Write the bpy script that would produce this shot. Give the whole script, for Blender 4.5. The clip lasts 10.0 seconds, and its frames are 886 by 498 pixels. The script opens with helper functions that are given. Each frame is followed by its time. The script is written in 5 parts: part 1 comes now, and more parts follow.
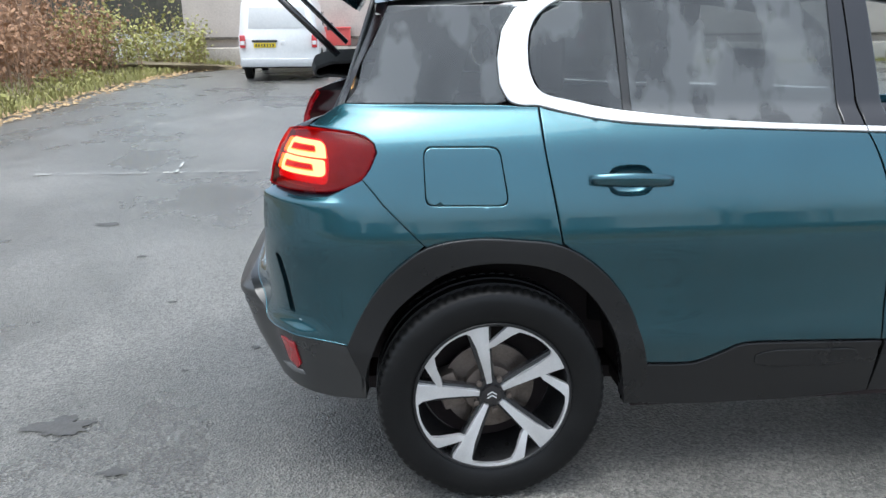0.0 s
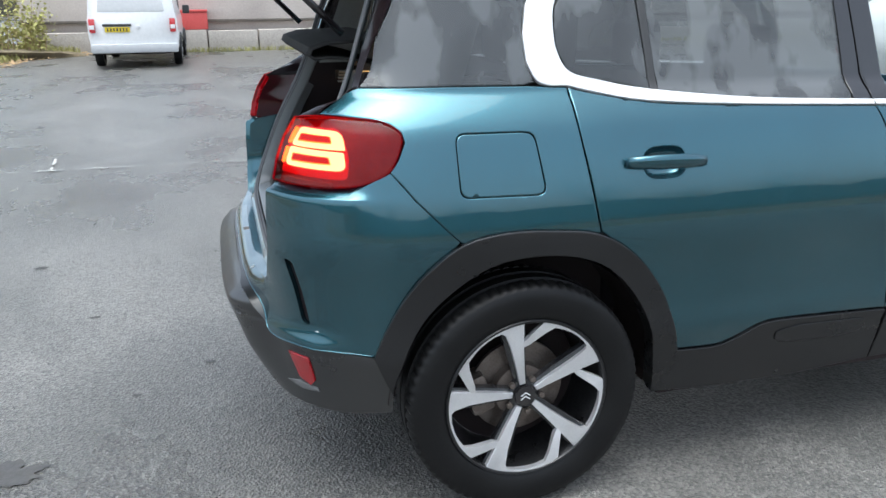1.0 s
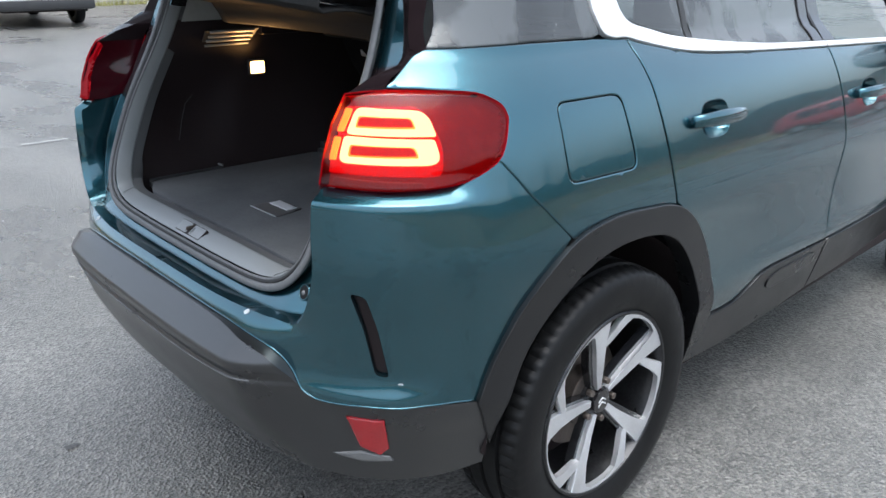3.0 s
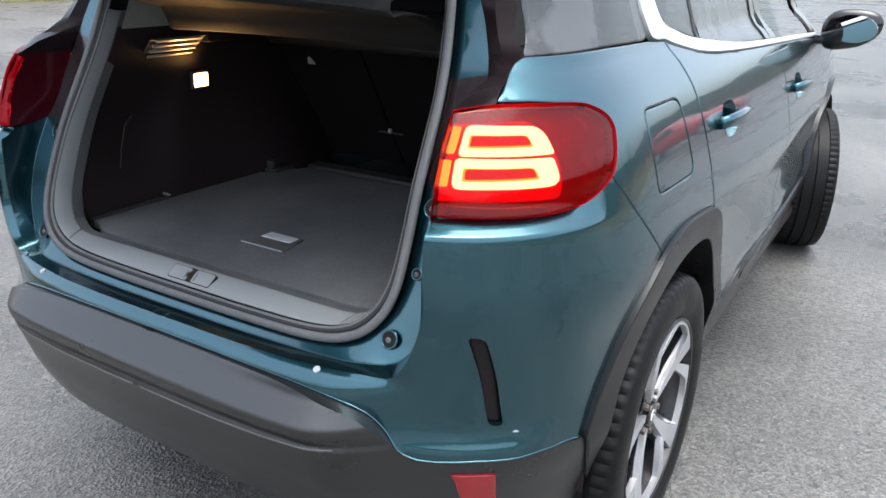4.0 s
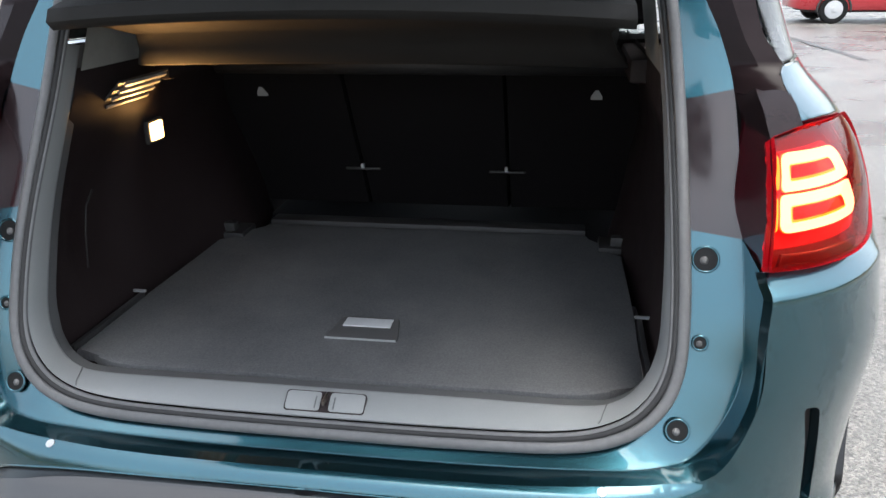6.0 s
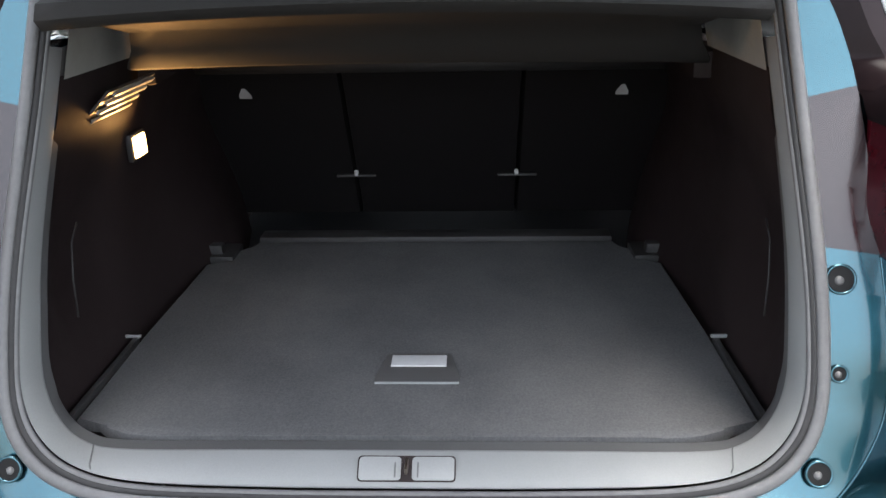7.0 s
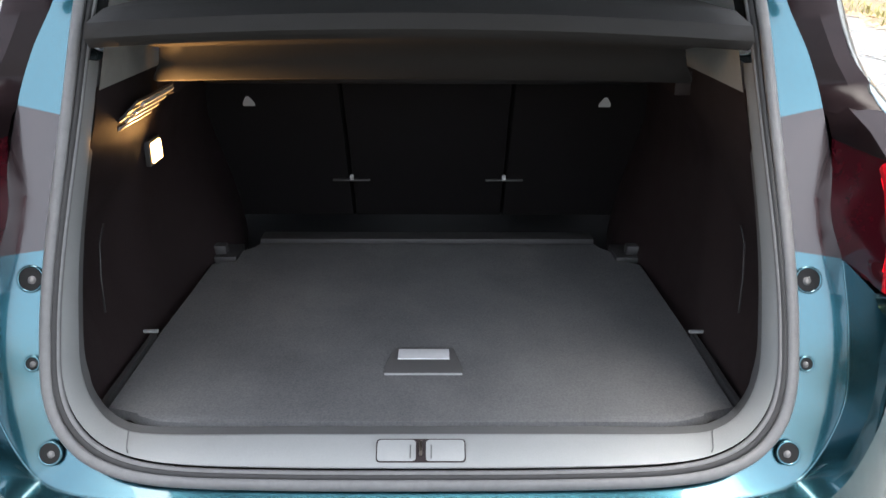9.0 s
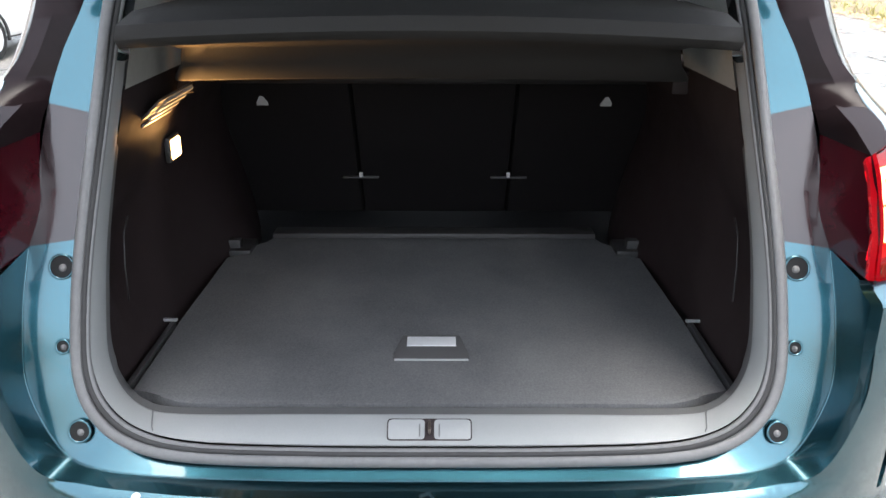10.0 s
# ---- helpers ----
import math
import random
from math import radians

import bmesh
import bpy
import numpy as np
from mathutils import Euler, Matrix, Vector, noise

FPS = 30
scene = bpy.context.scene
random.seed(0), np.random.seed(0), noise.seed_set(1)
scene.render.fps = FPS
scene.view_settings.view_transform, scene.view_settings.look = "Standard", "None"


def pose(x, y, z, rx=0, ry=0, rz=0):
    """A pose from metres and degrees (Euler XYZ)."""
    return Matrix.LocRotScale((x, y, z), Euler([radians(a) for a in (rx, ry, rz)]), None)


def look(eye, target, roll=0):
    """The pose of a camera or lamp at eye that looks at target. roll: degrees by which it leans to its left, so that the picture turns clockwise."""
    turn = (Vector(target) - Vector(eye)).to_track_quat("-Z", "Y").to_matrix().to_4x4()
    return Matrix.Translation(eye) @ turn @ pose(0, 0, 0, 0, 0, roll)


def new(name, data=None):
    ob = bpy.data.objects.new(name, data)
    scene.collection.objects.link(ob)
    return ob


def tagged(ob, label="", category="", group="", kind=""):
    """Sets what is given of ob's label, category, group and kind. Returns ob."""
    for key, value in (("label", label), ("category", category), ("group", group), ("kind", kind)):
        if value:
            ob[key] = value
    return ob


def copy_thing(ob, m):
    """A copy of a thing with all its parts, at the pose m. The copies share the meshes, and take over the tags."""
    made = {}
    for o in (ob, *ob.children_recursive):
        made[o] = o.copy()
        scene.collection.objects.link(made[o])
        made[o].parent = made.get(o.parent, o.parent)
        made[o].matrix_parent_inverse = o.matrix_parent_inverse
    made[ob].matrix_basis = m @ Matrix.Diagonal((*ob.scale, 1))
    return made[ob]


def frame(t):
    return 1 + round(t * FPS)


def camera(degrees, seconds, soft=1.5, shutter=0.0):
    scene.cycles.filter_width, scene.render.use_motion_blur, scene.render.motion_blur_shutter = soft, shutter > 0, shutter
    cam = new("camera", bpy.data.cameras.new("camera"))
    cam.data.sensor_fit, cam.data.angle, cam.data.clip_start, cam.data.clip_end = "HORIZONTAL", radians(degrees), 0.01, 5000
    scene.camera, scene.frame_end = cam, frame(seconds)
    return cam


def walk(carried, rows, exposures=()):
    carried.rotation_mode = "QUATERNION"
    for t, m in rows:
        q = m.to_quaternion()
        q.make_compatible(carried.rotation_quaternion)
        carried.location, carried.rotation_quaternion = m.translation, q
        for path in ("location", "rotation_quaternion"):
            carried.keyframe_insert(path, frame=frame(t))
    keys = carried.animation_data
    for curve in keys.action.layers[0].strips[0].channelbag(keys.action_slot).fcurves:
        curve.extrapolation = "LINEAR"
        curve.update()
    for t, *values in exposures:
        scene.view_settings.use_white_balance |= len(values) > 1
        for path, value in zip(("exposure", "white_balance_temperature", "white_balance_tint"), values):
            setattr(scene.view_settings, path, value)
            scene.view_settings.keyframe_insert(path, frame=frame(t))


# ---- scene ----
cam = camera(59.2, 10.0)
PATH = [
    (0, (-0.358, -3.114, 1.517), (-0.185, -1.207, 0.94), -0.3),
    (0.5, (-0.6, -3.016, 1.518), (-0.267, -1.137, 0.919), -0.5),
    (1, (-0.807, -2.83, 1.496), (-0.289, -1.0, 0.878), -0.4),
    (1.5, (-0.982, -2.616, 1.499), (-0.272, -0.864, 0.845), -0.5),
    (2, (-1.227, -2.391, 1.486), (-0.292, -0.758, 0.809), -0.3),
    (2.5, (-1.38, -2.15, 1.479), (-0.253, -0.659, 0.766), -0.3),
    (2.7, (-1.427, -2.056, 1.454), (-0.25, -0.603, 0.744), -0.1),
    (3.8, (-1.699, -1.413, 1.429), (-0.155, -0.362, 0.715), 1.1),
    (4, (-1.732, -1.325, 1.426), (-0.143, -0.336, 0.722), 0.9),
    (4.5, (-1.761, -1.043, 1.4), (-0.083, -0.201, 0.712), -0.0),
    (5, (-1.763, -0.82, 1.404), (-0.007, -0.159, 0.713), -0.6),
    (5.5, (-1.768, -0.565, 1.411), (0.051, -0.101, 0.722), -0.8),
    (6, (-1.71, -0.371, 1.413), (0.14, -0.062, 0.719), -0.9),
    (6.2, (-1.663, -0.3, 1.402), (0.197, -0.028, 0.72), -1.5),
    (7.3, (-1.527, -0.056, 1.417), (0.326, -0.037, 0.664), -0.6),
    (7.5, (-1.534, -0.048, 1.421), (0.316, -0.048, 0.661), -0.5),
    (8, (-1.565, -0.04, 1.434), (0.286, -0.066, 0.678), -0.2),
    (8.5, (-1.604, -0.03, 1.442), (0.254, -0.061, 0.702), 0.1),
    (9, (-1.638, -0.022, 1.452), (0.225, -0.04, 0.725), 0.3),
    (9.5, (-1.673, -0.017, 1.458), (0.193, -0.027, 0.737), 0.2),
    (10, (-1.707, -0.017, 1.458), (0.158, -0.023, 0.736), 0.2),
]
RIDE = Vector((0, 0, 0.021))
walk(cam, [(t, look(Vector(eye) + RIDE, Vector(target) + RIDE, roll)) for t, eye, target, roll in PATH],
     exposures=[(0, 1.32, 6000, 5), (2.5, 1.5, 5950, 6), (4.5, 1.68, 6300, 9), (6.0, 2.0, 6450, 8), (7.5, 2.55, 6600, 10), (10, 2.6, 6550, 9)])

# ---- light ----
SKY_STRENGTH = 0.15
world = bpy.data.worlds.new("overcast_sky")
scene.world = world
world.use_nodes = True
wn, wl = world.node_tree.nodes, world.node_tree.links
wn.clear()
sky = wn.new("ShaderNodeTexSky")
sky.sky_type = "NISHITA"
sky.sun_disc = False
sky.sun_elevation, sky.sun_rotation = radians(79), radians(222)
sky.air_density, sky.dust_density, sky.ozone_density = 1.0, 4.0, 1.0
soft_sky = wn.new("ShaderNodeHueSaturation")
soft_sky.inputs["Saturation"].default_value = 0.45
back = wn.new("ShaderNodeBackground")
back.inputs["Strength"].default_value = SKY_STRENGTH
wout = wn.new("ShaderNodeOutputWorld")
wl.new(sky.outputs[0], soft_sky.inputs["Color"])
wl.new(soft_sky.outputs[0], back.inputs["Color"])
wl.new(back.outputs[0], wout.inputs["Surface"])

sun_data = bpy.data.lights.new("sun", "SUN")
sun_data.energy, sun_data.angle, sun_data.color = 0.7, radians(55), (1.0, 0.95, 0.87)
sun = new("sun", sun_data)
sun.matrix_world = look((-3.25, -3.61, 25.0), (0, 0, 0))


# ---- materials ----
def material(name):
    m = bpy.data.materials.new(name)
    m.use_nodes = True
    n, l = m.node_tree.nodes, m.node_tree.links
    return m, n, l, n["Principled BSDF"]


def noise_node(n, l, size, detail=4.0, rough=0.6, coords="Object", stretch=None):
    tc = n.new("ShaderNodeTexCoord")
    t = n.new("ShaderNodeTexNoise")
    t.inputs["Scale"].default_value = 1.0 / size
    t.inputs["Detail"].default_value = detail
    t.inputs["Roughness"].default_value = rough
    if stretch:
        mp = n.new("ShaderNodeMapping")
        mp.inputs["Scale"].default_value = stretch
        l.new(tc.outputs[coords], mp.inputs["Vector"])
        l.new(mp.outputs[0], t.inputs["Vector"])
    else:
        l.new(tc.outputs[coords], t.inputs["Vector"])
    return t


def ramp(n, l, src, stops):
    r = n.new("ShaderNodeValToRGB")
    while len(r.color_ramp.elements) < len(stops):
        r.color_ramp.elements.new(0.5)
    for e, (p, c) in zip(r.color_ramp.elements, stops):
        e.position = p
        e.color = (*c, 1) if len(c) == 3 else c
    l.new(src, r.inputs["Fac"])
    return r


def bump(n, l, bsdf, src, strength, distance):
    b = n.new("ShaderNodeBump")
    b.inputs["Strength"].default_value = strength
    b.inputs["Distance"].default_value = distance
    l.new(src, b.inputs["Height"])
    l.new(b.outputs[0], bsdf.inputs["Normal"])
    return b


def mottled(name, dark, light, size, rough=0.6, rough2=None, metal=0.0, relief=0.0, fine=None, coat=0.0, spec=0.5):
    """A surface with colour between two tones at a large and a fine scale, with uneven gloss and fine relief."""
    m, n, l, b = material(name)
    big = noise_node(n, l, size, 5.0)
    small = noise_node(n, l, fine or size / 12, 3.0, 0.7)
    mix = n.new("ShaderNodeMix")
    mix.data_type = "FLOAT"
    mix.inputs["Factor"].default_value = 0.45
    l.new(big.outputs["Fac"], mix.inputs[2])
    l.new(small.outputs["Fac"], mix.inputs[3])
    c = ramp(n, l, mix.outputs[0], [(0.3, dark), (0.7, light)])
    l.new(c.outputs[0], b.inputs["Base Color"])
    r2 = rough if rough2 is None else rough2
    rr = ramp(n, l, big.outputs["Fac"], [(0.3, (rough,) * 3), (0.7, (r2,) * 3)])
    l.new(rr.outputs[0], b.inputs["Roughness"])
    b.inputs["Metallic"].default_value = metal
    b.inputs["Coat Weight"].default_value = coat
    b.inputs["Coat Roughness"].default_value = 0.06
    b.inputs["Specular IOR Level"].default_value = spec
    if relief:
        bump(n, l, b, small.outputs["Fac"], 0.5, relief)
    return m


def paint_material():
    m, n, l, b = material("teal_metallic_paint")
    flake = noise_node(n, l, 0.0012, 2.0)
    haze = noise_node(n, l, 0.35, 4.0)
    mix = n.new("ShaderNodeMix")
    mix.data_type = "FLOAT"
    mix.inputs["Factor"].default_value = 0.4
    l.new(flake.outputs["Fac"], mix.inputs[2])
    l.new(haze.outputs["Fac"], mix.inputs[3])
    c = ramp(n, l, mix.outputs[0], [(0.3, (0.024, 0.086, 0.110)), (0.7, (0.035, 0.124, 0.156))])
    l.new(c.outputs[0], b.inputs["Base Color"])
    b.inputs["Metallic"].default_value = 0.95
    b.inputs["Roughness"].default_value = 0.27
    b.inputs["Coat Weight"].default_value = 1.0
    b.inputs["Coat IOR"].default_value = 1.55
    grime = noise_node(n, l, 0.09, 6.0, 0.7)
    cr = ramp(n, l, grime.outputs["Fac"], [(0.35, (0.02,) * 3), (0.8, (0.11,) * 3)])
    l.new(cr.outputs[0], b.inputs["Coat Roughness"])
    return m


def asphalt_material():
    m, n, l, b = material("damp_asphalt")
    grit = noise_node(n, l, 0.012, 3.0, 0.7)
    stone = n.new("ShaderNodeTexVoronoi")
    stone.inputs["Scale"].default_value = 105.0
    tc = n.new("ShaderNodeTexCoord")
    l.new(tc.outputs["Object"], stone.inputs["Vector"])
    wet = noise_node(n, l, 1.6, 6.0, 0.62, stretch=(1.0, 0.6, 1.0))
    mid = noise_node(n, l, 0.35, 5.0, 0.65)
    base = ramp(n, l, wet.outputs["Fac"], [(0.32, (0.066, 0.065, 0.061)), (0.5, (0.110, 0.108, 0.101)), (0.68, (0.165, 0.160, 0.150))])
    speck = ramp(n, l, stone.outputs["Color"], [(0.12, (0.28, 0.28, 0.29)), (0.5, (0.95, 0.95, 0.94)), (0.9, (1.8, 1.78, 1.73))])
    mul = n.new("ShaderNodeMix")
    mul.data_type, mul.blend_type = "RGBA", "MULTIPLY"
    mul.inputs["Factor"].default_value = 0.75
    l.new(base.outputs[0], mul.inputs[6])
    l.new(speck.outputs[0], mul.inputs[7])
    blot = ramp(n, l, mid.outputs["Fac"], [(0.3, (0.84, 0.84, 0.84)), (0.6, (1.05, 1.05, 1.05))])
    mul2 = n.new("ShaderNodeMix")
    mul2.data_type, mul2.blend_type = "RGBA", "MULTIPLY"
    mul2.inputs["Factor"].default_value = 0.7
    l.new(mul.outputs[2], mul2.inputs[6])
    l.new(blot.outputs[0], mul2.inputs[7])
    l.new(mul2.outputs[2], b.inputs["Base Color"])
    rr = ramp(n, l, wet.outputs["Fac"], [(0.35, (0.20,) * 3), (0.62, (0.40,) * 3)])
    l.new(rr.outputs[0], b.inputs["Roughness"])
    add = n.new("ShaderNodeMath")
    add.operation = "ADD"
    l.new(grit.outputs["Fac"], add.inputs[0])
    l.new(stone.outputs["Distance"], add.inputs[1])
    b.inputs["Specular IOR Level"].default_value = 0.6
    bump(n, l, b, add.outputs[0], 0.8, 0.006)
    return m


def glass_material(name, tint, gloss=1.5, smear=0.0):
    m = bpy.data.materials.new(name)
    m.use_nodes = True
    n, l = m.node_tree.nodes, m.node_tree.links
    n.clear()
    out = n.new("ShaderNodeOutputMaterial")
    tr = n.new("ShaderNodeBsdfTransparent")
    tr.inputs["Color"].default_value = (*tint, 1)
    gl = n.new("ShaderNodeBsdfGlossy")
    gl.inputs["Roughness"].default_value = 0.015
    fr = n.new("ShaderNodeFresnel")
    fr.inputs["IOR"].default_value = gloss
    mx = n.new("ShaderNodeMixShader")
    l.new(fr.outputs[0], mx.inputs[0])
    l.new(tr.outputs[0], mx.inputs[1])
    l.new(gl.outputs[0], mx.inputs[2])
    last = mx
    if smear:
        damp = n.new("ShaderNodeBsdfDiffuse")
        damp.inputs["Color"].default_value = (0.55, 0.58, 0.6, 1)
        run = noise_node(n, l, 0.13, 3.0, 0.5, stretch=(1.0, 1.0, 0.45))
        f = ramp(n, l, run.outputs["Fac"], [(0.38, (smear * 0.4,) * 3), (0.50, (smear * 0.55,) * 3), (0.57, (smear,) * 3)])
        mx2 = n.new("ShaderNodeMixShader")
        l.new(f.outputs[0], mx2.inputs[0])
        l.new(mx.outputs[0], mx2.inputs[1])
        l.new(damp.outputs[0], mx2.inputs[2])
        last = mx2
    l.new(last.outputs[0], out.inputs["Surface"])
    return m


def wet_trim_material():
    """Dark gloss plastic with water running down it in uneven streaks."""
    m, n, l, b = material("wet_maroon_black_trim")
    run = noise_node(n, l, 0.030, 3.0, 0.55, stretch=(1.0, 1.0, 0.22))
    drops = noise_node(n, l, 0.006, 2.0, 0.5)
    c = ramp(n, l, run.outputs["Fac"], [(0.35, (0.016, 0.010, 0.012)), (0.7, (0.024, 0.016, 0.018))])
    l.new(c.outputs[0], b.inputs["Base Color"])
    r = ramp(n, l, run.outputs["Fac"], [(0.38, (0.10,) * 3), (0.66, (0.24,) * 3)])
    l.new(r.outputs[0], b.inputs["Roughness"])
    b.inputs["Coat Weight"].default_value = 0.5
    b.inputs["Coat Roughness"].default_value = 0.08
    mix = n.new("ShaderNodeMath")
    mix.operation = "MULTIPLY_ADD"
    mix.inputs[1].default_value = 0.35
    l.new(drops.outputs["Fac"], mix.inputs[0])
    l.new(run.outputs["Fac"], mix.inputs[2])
    bump(n, l, b, mix.outputs[0], 0.15, 0.0012)
    return m


def glowing(name, colour, strength, base=(0.6, 0.1, 0.05)):
    m, n, l, b = material(name)
    b.inputs["Base Color"].default_value = (*base, 1)
    b.inputs["Roughness"].default_value = 0.15
    b.inputs["Specular IOR Level"].default_value = 0.12
    b.inputs["Emission Color"].default_value = (*colour, 1)
    b.inputs["Emission Strength"].default_value = strength
    return m


PAINT = paint_material()
PLASTIC = mottled("textured_black_plastic", (0.022, 0.022, 0.023), (0.040, 0.040, 0.041), 0.25, 0.42, 0.6, relief=0.0006, fine=0.004)
CLAD = mottled("grey_black_cladding", (0.006, 0.006, 0.0066), (0.013, 0.013, 0.0138), 0.3, 0.24, 0.38, spec=0.5, relief=0.0003, fine=0.003)
GLOSS_BLACK = mottled("gloss_black_trim", (0.006, 0.005, 0.006), (0.012, 0.010, 0.011), 0.3, 0.06, 0.16, coat=0.6)
WET_TRIM = wet_trim_material()
RUBBER = mottled("black_rubber", (0.004, 0.004, 0.0045), (0.009, 0.009, 0.009), 0.12, 0.34, 0.55, spec=0.22, relief=0.0006, fine=0.006)
SEAL = mottled("grey_black_rubber_seal", (0.085, 0.086, 0.089), (0.135, 0.136, 0.139), 0.15, 0.42, 0.6)
SEAL_SHADE = mottled("seal_groove_shade", (0.018, 0.018, 0.019), (0.032, 0.032, 0.033), 0.15, 0.5, 0.65, spec=0.3)
STOPGREY = mottled("grey_rubber", (0.10, 0.10, 0.10), (0.16, 0.16, 0.16), 0.05, 0.4, 0.5)
SILL = mottled("grey_sill_plastic", (0.195, 0.204, 0.206), (0.255, 0.264, 0.266), 0.4, 0.34, 0.48, relief=0.0003, fine=0.002)
SILL_BACK = mottled("shade_grey_sill_plastic", (0.080, 0.082, 0.084), (0.115, 0.117, 0.119), 0.3, 0.5, 0.65, relief=0.0003, fine=0.002)
SILVER = mottled("machined_alloy", (0.66, 0.66, 0.67), (0.80, 0.80, 0.81), 0.08, 0.32, 0.45, metal=0.75)
ALLOY_BLACK = mottled("gloss_black_alloy", (0.008, 0.008, 0.009), (0.018, 0.018, 0.02), 0.1, 0.15, 0.3, coat=0.5)
CAST = mottled("brake_steel", (0.09, 0.072, 0.06), (0.22, 0.19, 0.17), 0.06, 0.35, 0.55, metal=0.8, relief=0.0005)
CHROME = mottled("satin_bright_trim", (0.74, 0.74, 0.74), (0.84, 0.84, 0.84), 0.3, 0.28, 0.4, metal=0.4)
CARPET = mottled("charcoal_boot_carpet", (0.056, 0.058, 0.062), (0.140, 0.141, 0.143), 0.30, 0.85, 0.95, relief=0.0012, fine=0.004, spec=0.2)
LINER = mottled("black_boot_liner", (0.011, 0.007, 0.0075), (0.021, 0.0138, 0.0142), 0.3, 0.5, 0.75, relief=0.0006, fine=0.004, spec=0.3)
SEATCLOTH = mottled("black_seat_fabric", (0.0042, 0.0036, 0.0042), (0.008, 0.0072, 0.008), 0.12, 0.85, 0.95, relief=0.0012, fine=0.003, spec=0.2)
COVER = mottled("dark_grey_load_cover_cloth", (0.0115, 0.011, 0.0105), (0.018, 0.017, 0.016), 0.3, 0.7, 0.85, relief=0.0008, fine=0.002, spec=0.3)
FINISHER = mottled("satin_black_finisher", (0.008, 0.005, 0.006), (0.014, 0.009, 0.010), 0.3, 0.14, 0.24, spec=0.09)
ALLOY_GREY = mottled("grey_alloy_barrel", (0.025, 0.025, 0.027), (0.07, 0.07, 0.072), 0.1, 0.25, 0.4, metal=0.8)
PALETRIM = mottled("pale_grey_pillar_trim", (0.22, 0.22, 0.21), (0.28, 0.28, 0.265), 0.3, 0.6, 0.7)
HANDLE_GREY = mottled("silver_plastic", (0.42, 0.43, 0.44), (0.52, 0.53, 0.54), 0.1, 0.4, 0.5)
BEZEL = mottled("charcoal_bezel_plastic", (0.058, 0.058, 0.060), (0.082, 0.081, 0.081), 0.1, 0.55, 0.7, relief=0.0003, fine=0.002)
LENS = mottled("red_lamp_housing", (0.13, 0.002, 0.005), (0.23, 0.004, 0.009), 0.06, 0.2, 0.3, spec=0.2)
lens_b = LENS.node_tree.nodes["Principled BSDF"]
lens_b.inputs["Emission Color"].default_value = (1.0, 0.002, 0.014, 1)
lens_b.inputs["Emission Strength"].default_value = 0.05
LENS_EDGE = mottled("dark_maroon_lens_edge", (0.030, 0.003, 0.006), (0.055, 0.004, 0.009), 0.2, 0.05, 0.1, spec=0.4)
LENS_DARK = mottled("dark_maroon_gloss_plastic", (0.030, 0.008, 0.012), (0.050, 0.014, 0.018), 0.2, 0.08, 0.16, coat=0.8)
LENS_LOW = mottled("pale_red_lens_base", (0.20, 0.035, 0.04), (0.28, 0.055, 0.06), 0.2, 0.1, 0.2)
LENS_LIT = glowing("lit_red_lens", (1.0, 0.006, 0.020), 0.32, (0.25, 0.004, 0.006))
LENS_CORE = glowing("red_guide_core", (1.0, 0.03, 0.01), 0.24, (0.2, 0.004, 0.004))
GUIDE_RIM = glowing("amber_guide_rim", (1.0, 0.55, 0.03), 1.6, (0.8, 0.3, 0.05))
GUIDE_EDGE = glowing("lit_guide_edge", (1.0, 0.30, 0.01), 1.1, (0.8, 0.1, 0.01))
GUIDE_SIDE = glowing("lit_guide_side", (1.0, 0.40, 0.03), 3.0, (0.8, 0.25, 0.05))
GUIDE = glowing("lit_light_guide", (1.0, 0.86, 0.40), 4.0, (0.9, 0.6, 0.3))
REFLECTOR = mottled("red_reflector", (0.22, 0.004, 0.008), (0.36, 0.010, 0.015), 0.05, 0.12, 0.22, coat=0.8)
BOOTLAMP = glowing("lit_boot_lamp", (1.0, 0.55, 0.20), 3.2, (1, 0.9, 0.7))
GLASS_DARK = glass_material("privacy_glass", (0.17, 0.19, 0.19), 1.6, 0.18)
GLASS = glass_material("clear_glass", (0.80, 0.85, 0.83), 1.5)
LENS_GLASS = glass_material("red_lamp_lens", (0.72, 0.13, 0.12), 1.36)
BARGREY = mottled("wet_grey_bumper_plastic", (0.009, 0.009, 0.0098), (0.017, 0.017, 0.018), 0.3, 0.26, 0.36, spec=1.0, relief=0.0002, fine=0.003)
ASPHALT = asphalt_material()
WHITELINE = mottled("worn_white_road_paint", (0.22, 0.22, 0.21), (0.55, 0.55, 0.53), 0.15, 0.6, 0.8, fine=0.02)


# ---- mesh helpers ----
from mathutils.geometry import delaunay_2d_cdt

def link(name, verts, faces, mat, parent=None, label="", smooth=True, normals=None, angle=None):
    me = bpy.data.meshes.new(name)
    me.from_pydata([tuple(v) for v in verts], [], faces)
    me.materials.append(mat)
    if smooth:
        me.polygons.foreach_set("use_smooth", [True] * len(me.polygons))
        if angle:
            me.set_sharp_from_angle(angle=radians(angle))
        if normals is not None:
            me.normals_split_custom_set_from_vertices([tuple(v) for v in normals])
    me.update()
    ob = new(name, me)
    if parent:
        ob.parent = parent
    if label:
        ob["label"] = label
    return ob


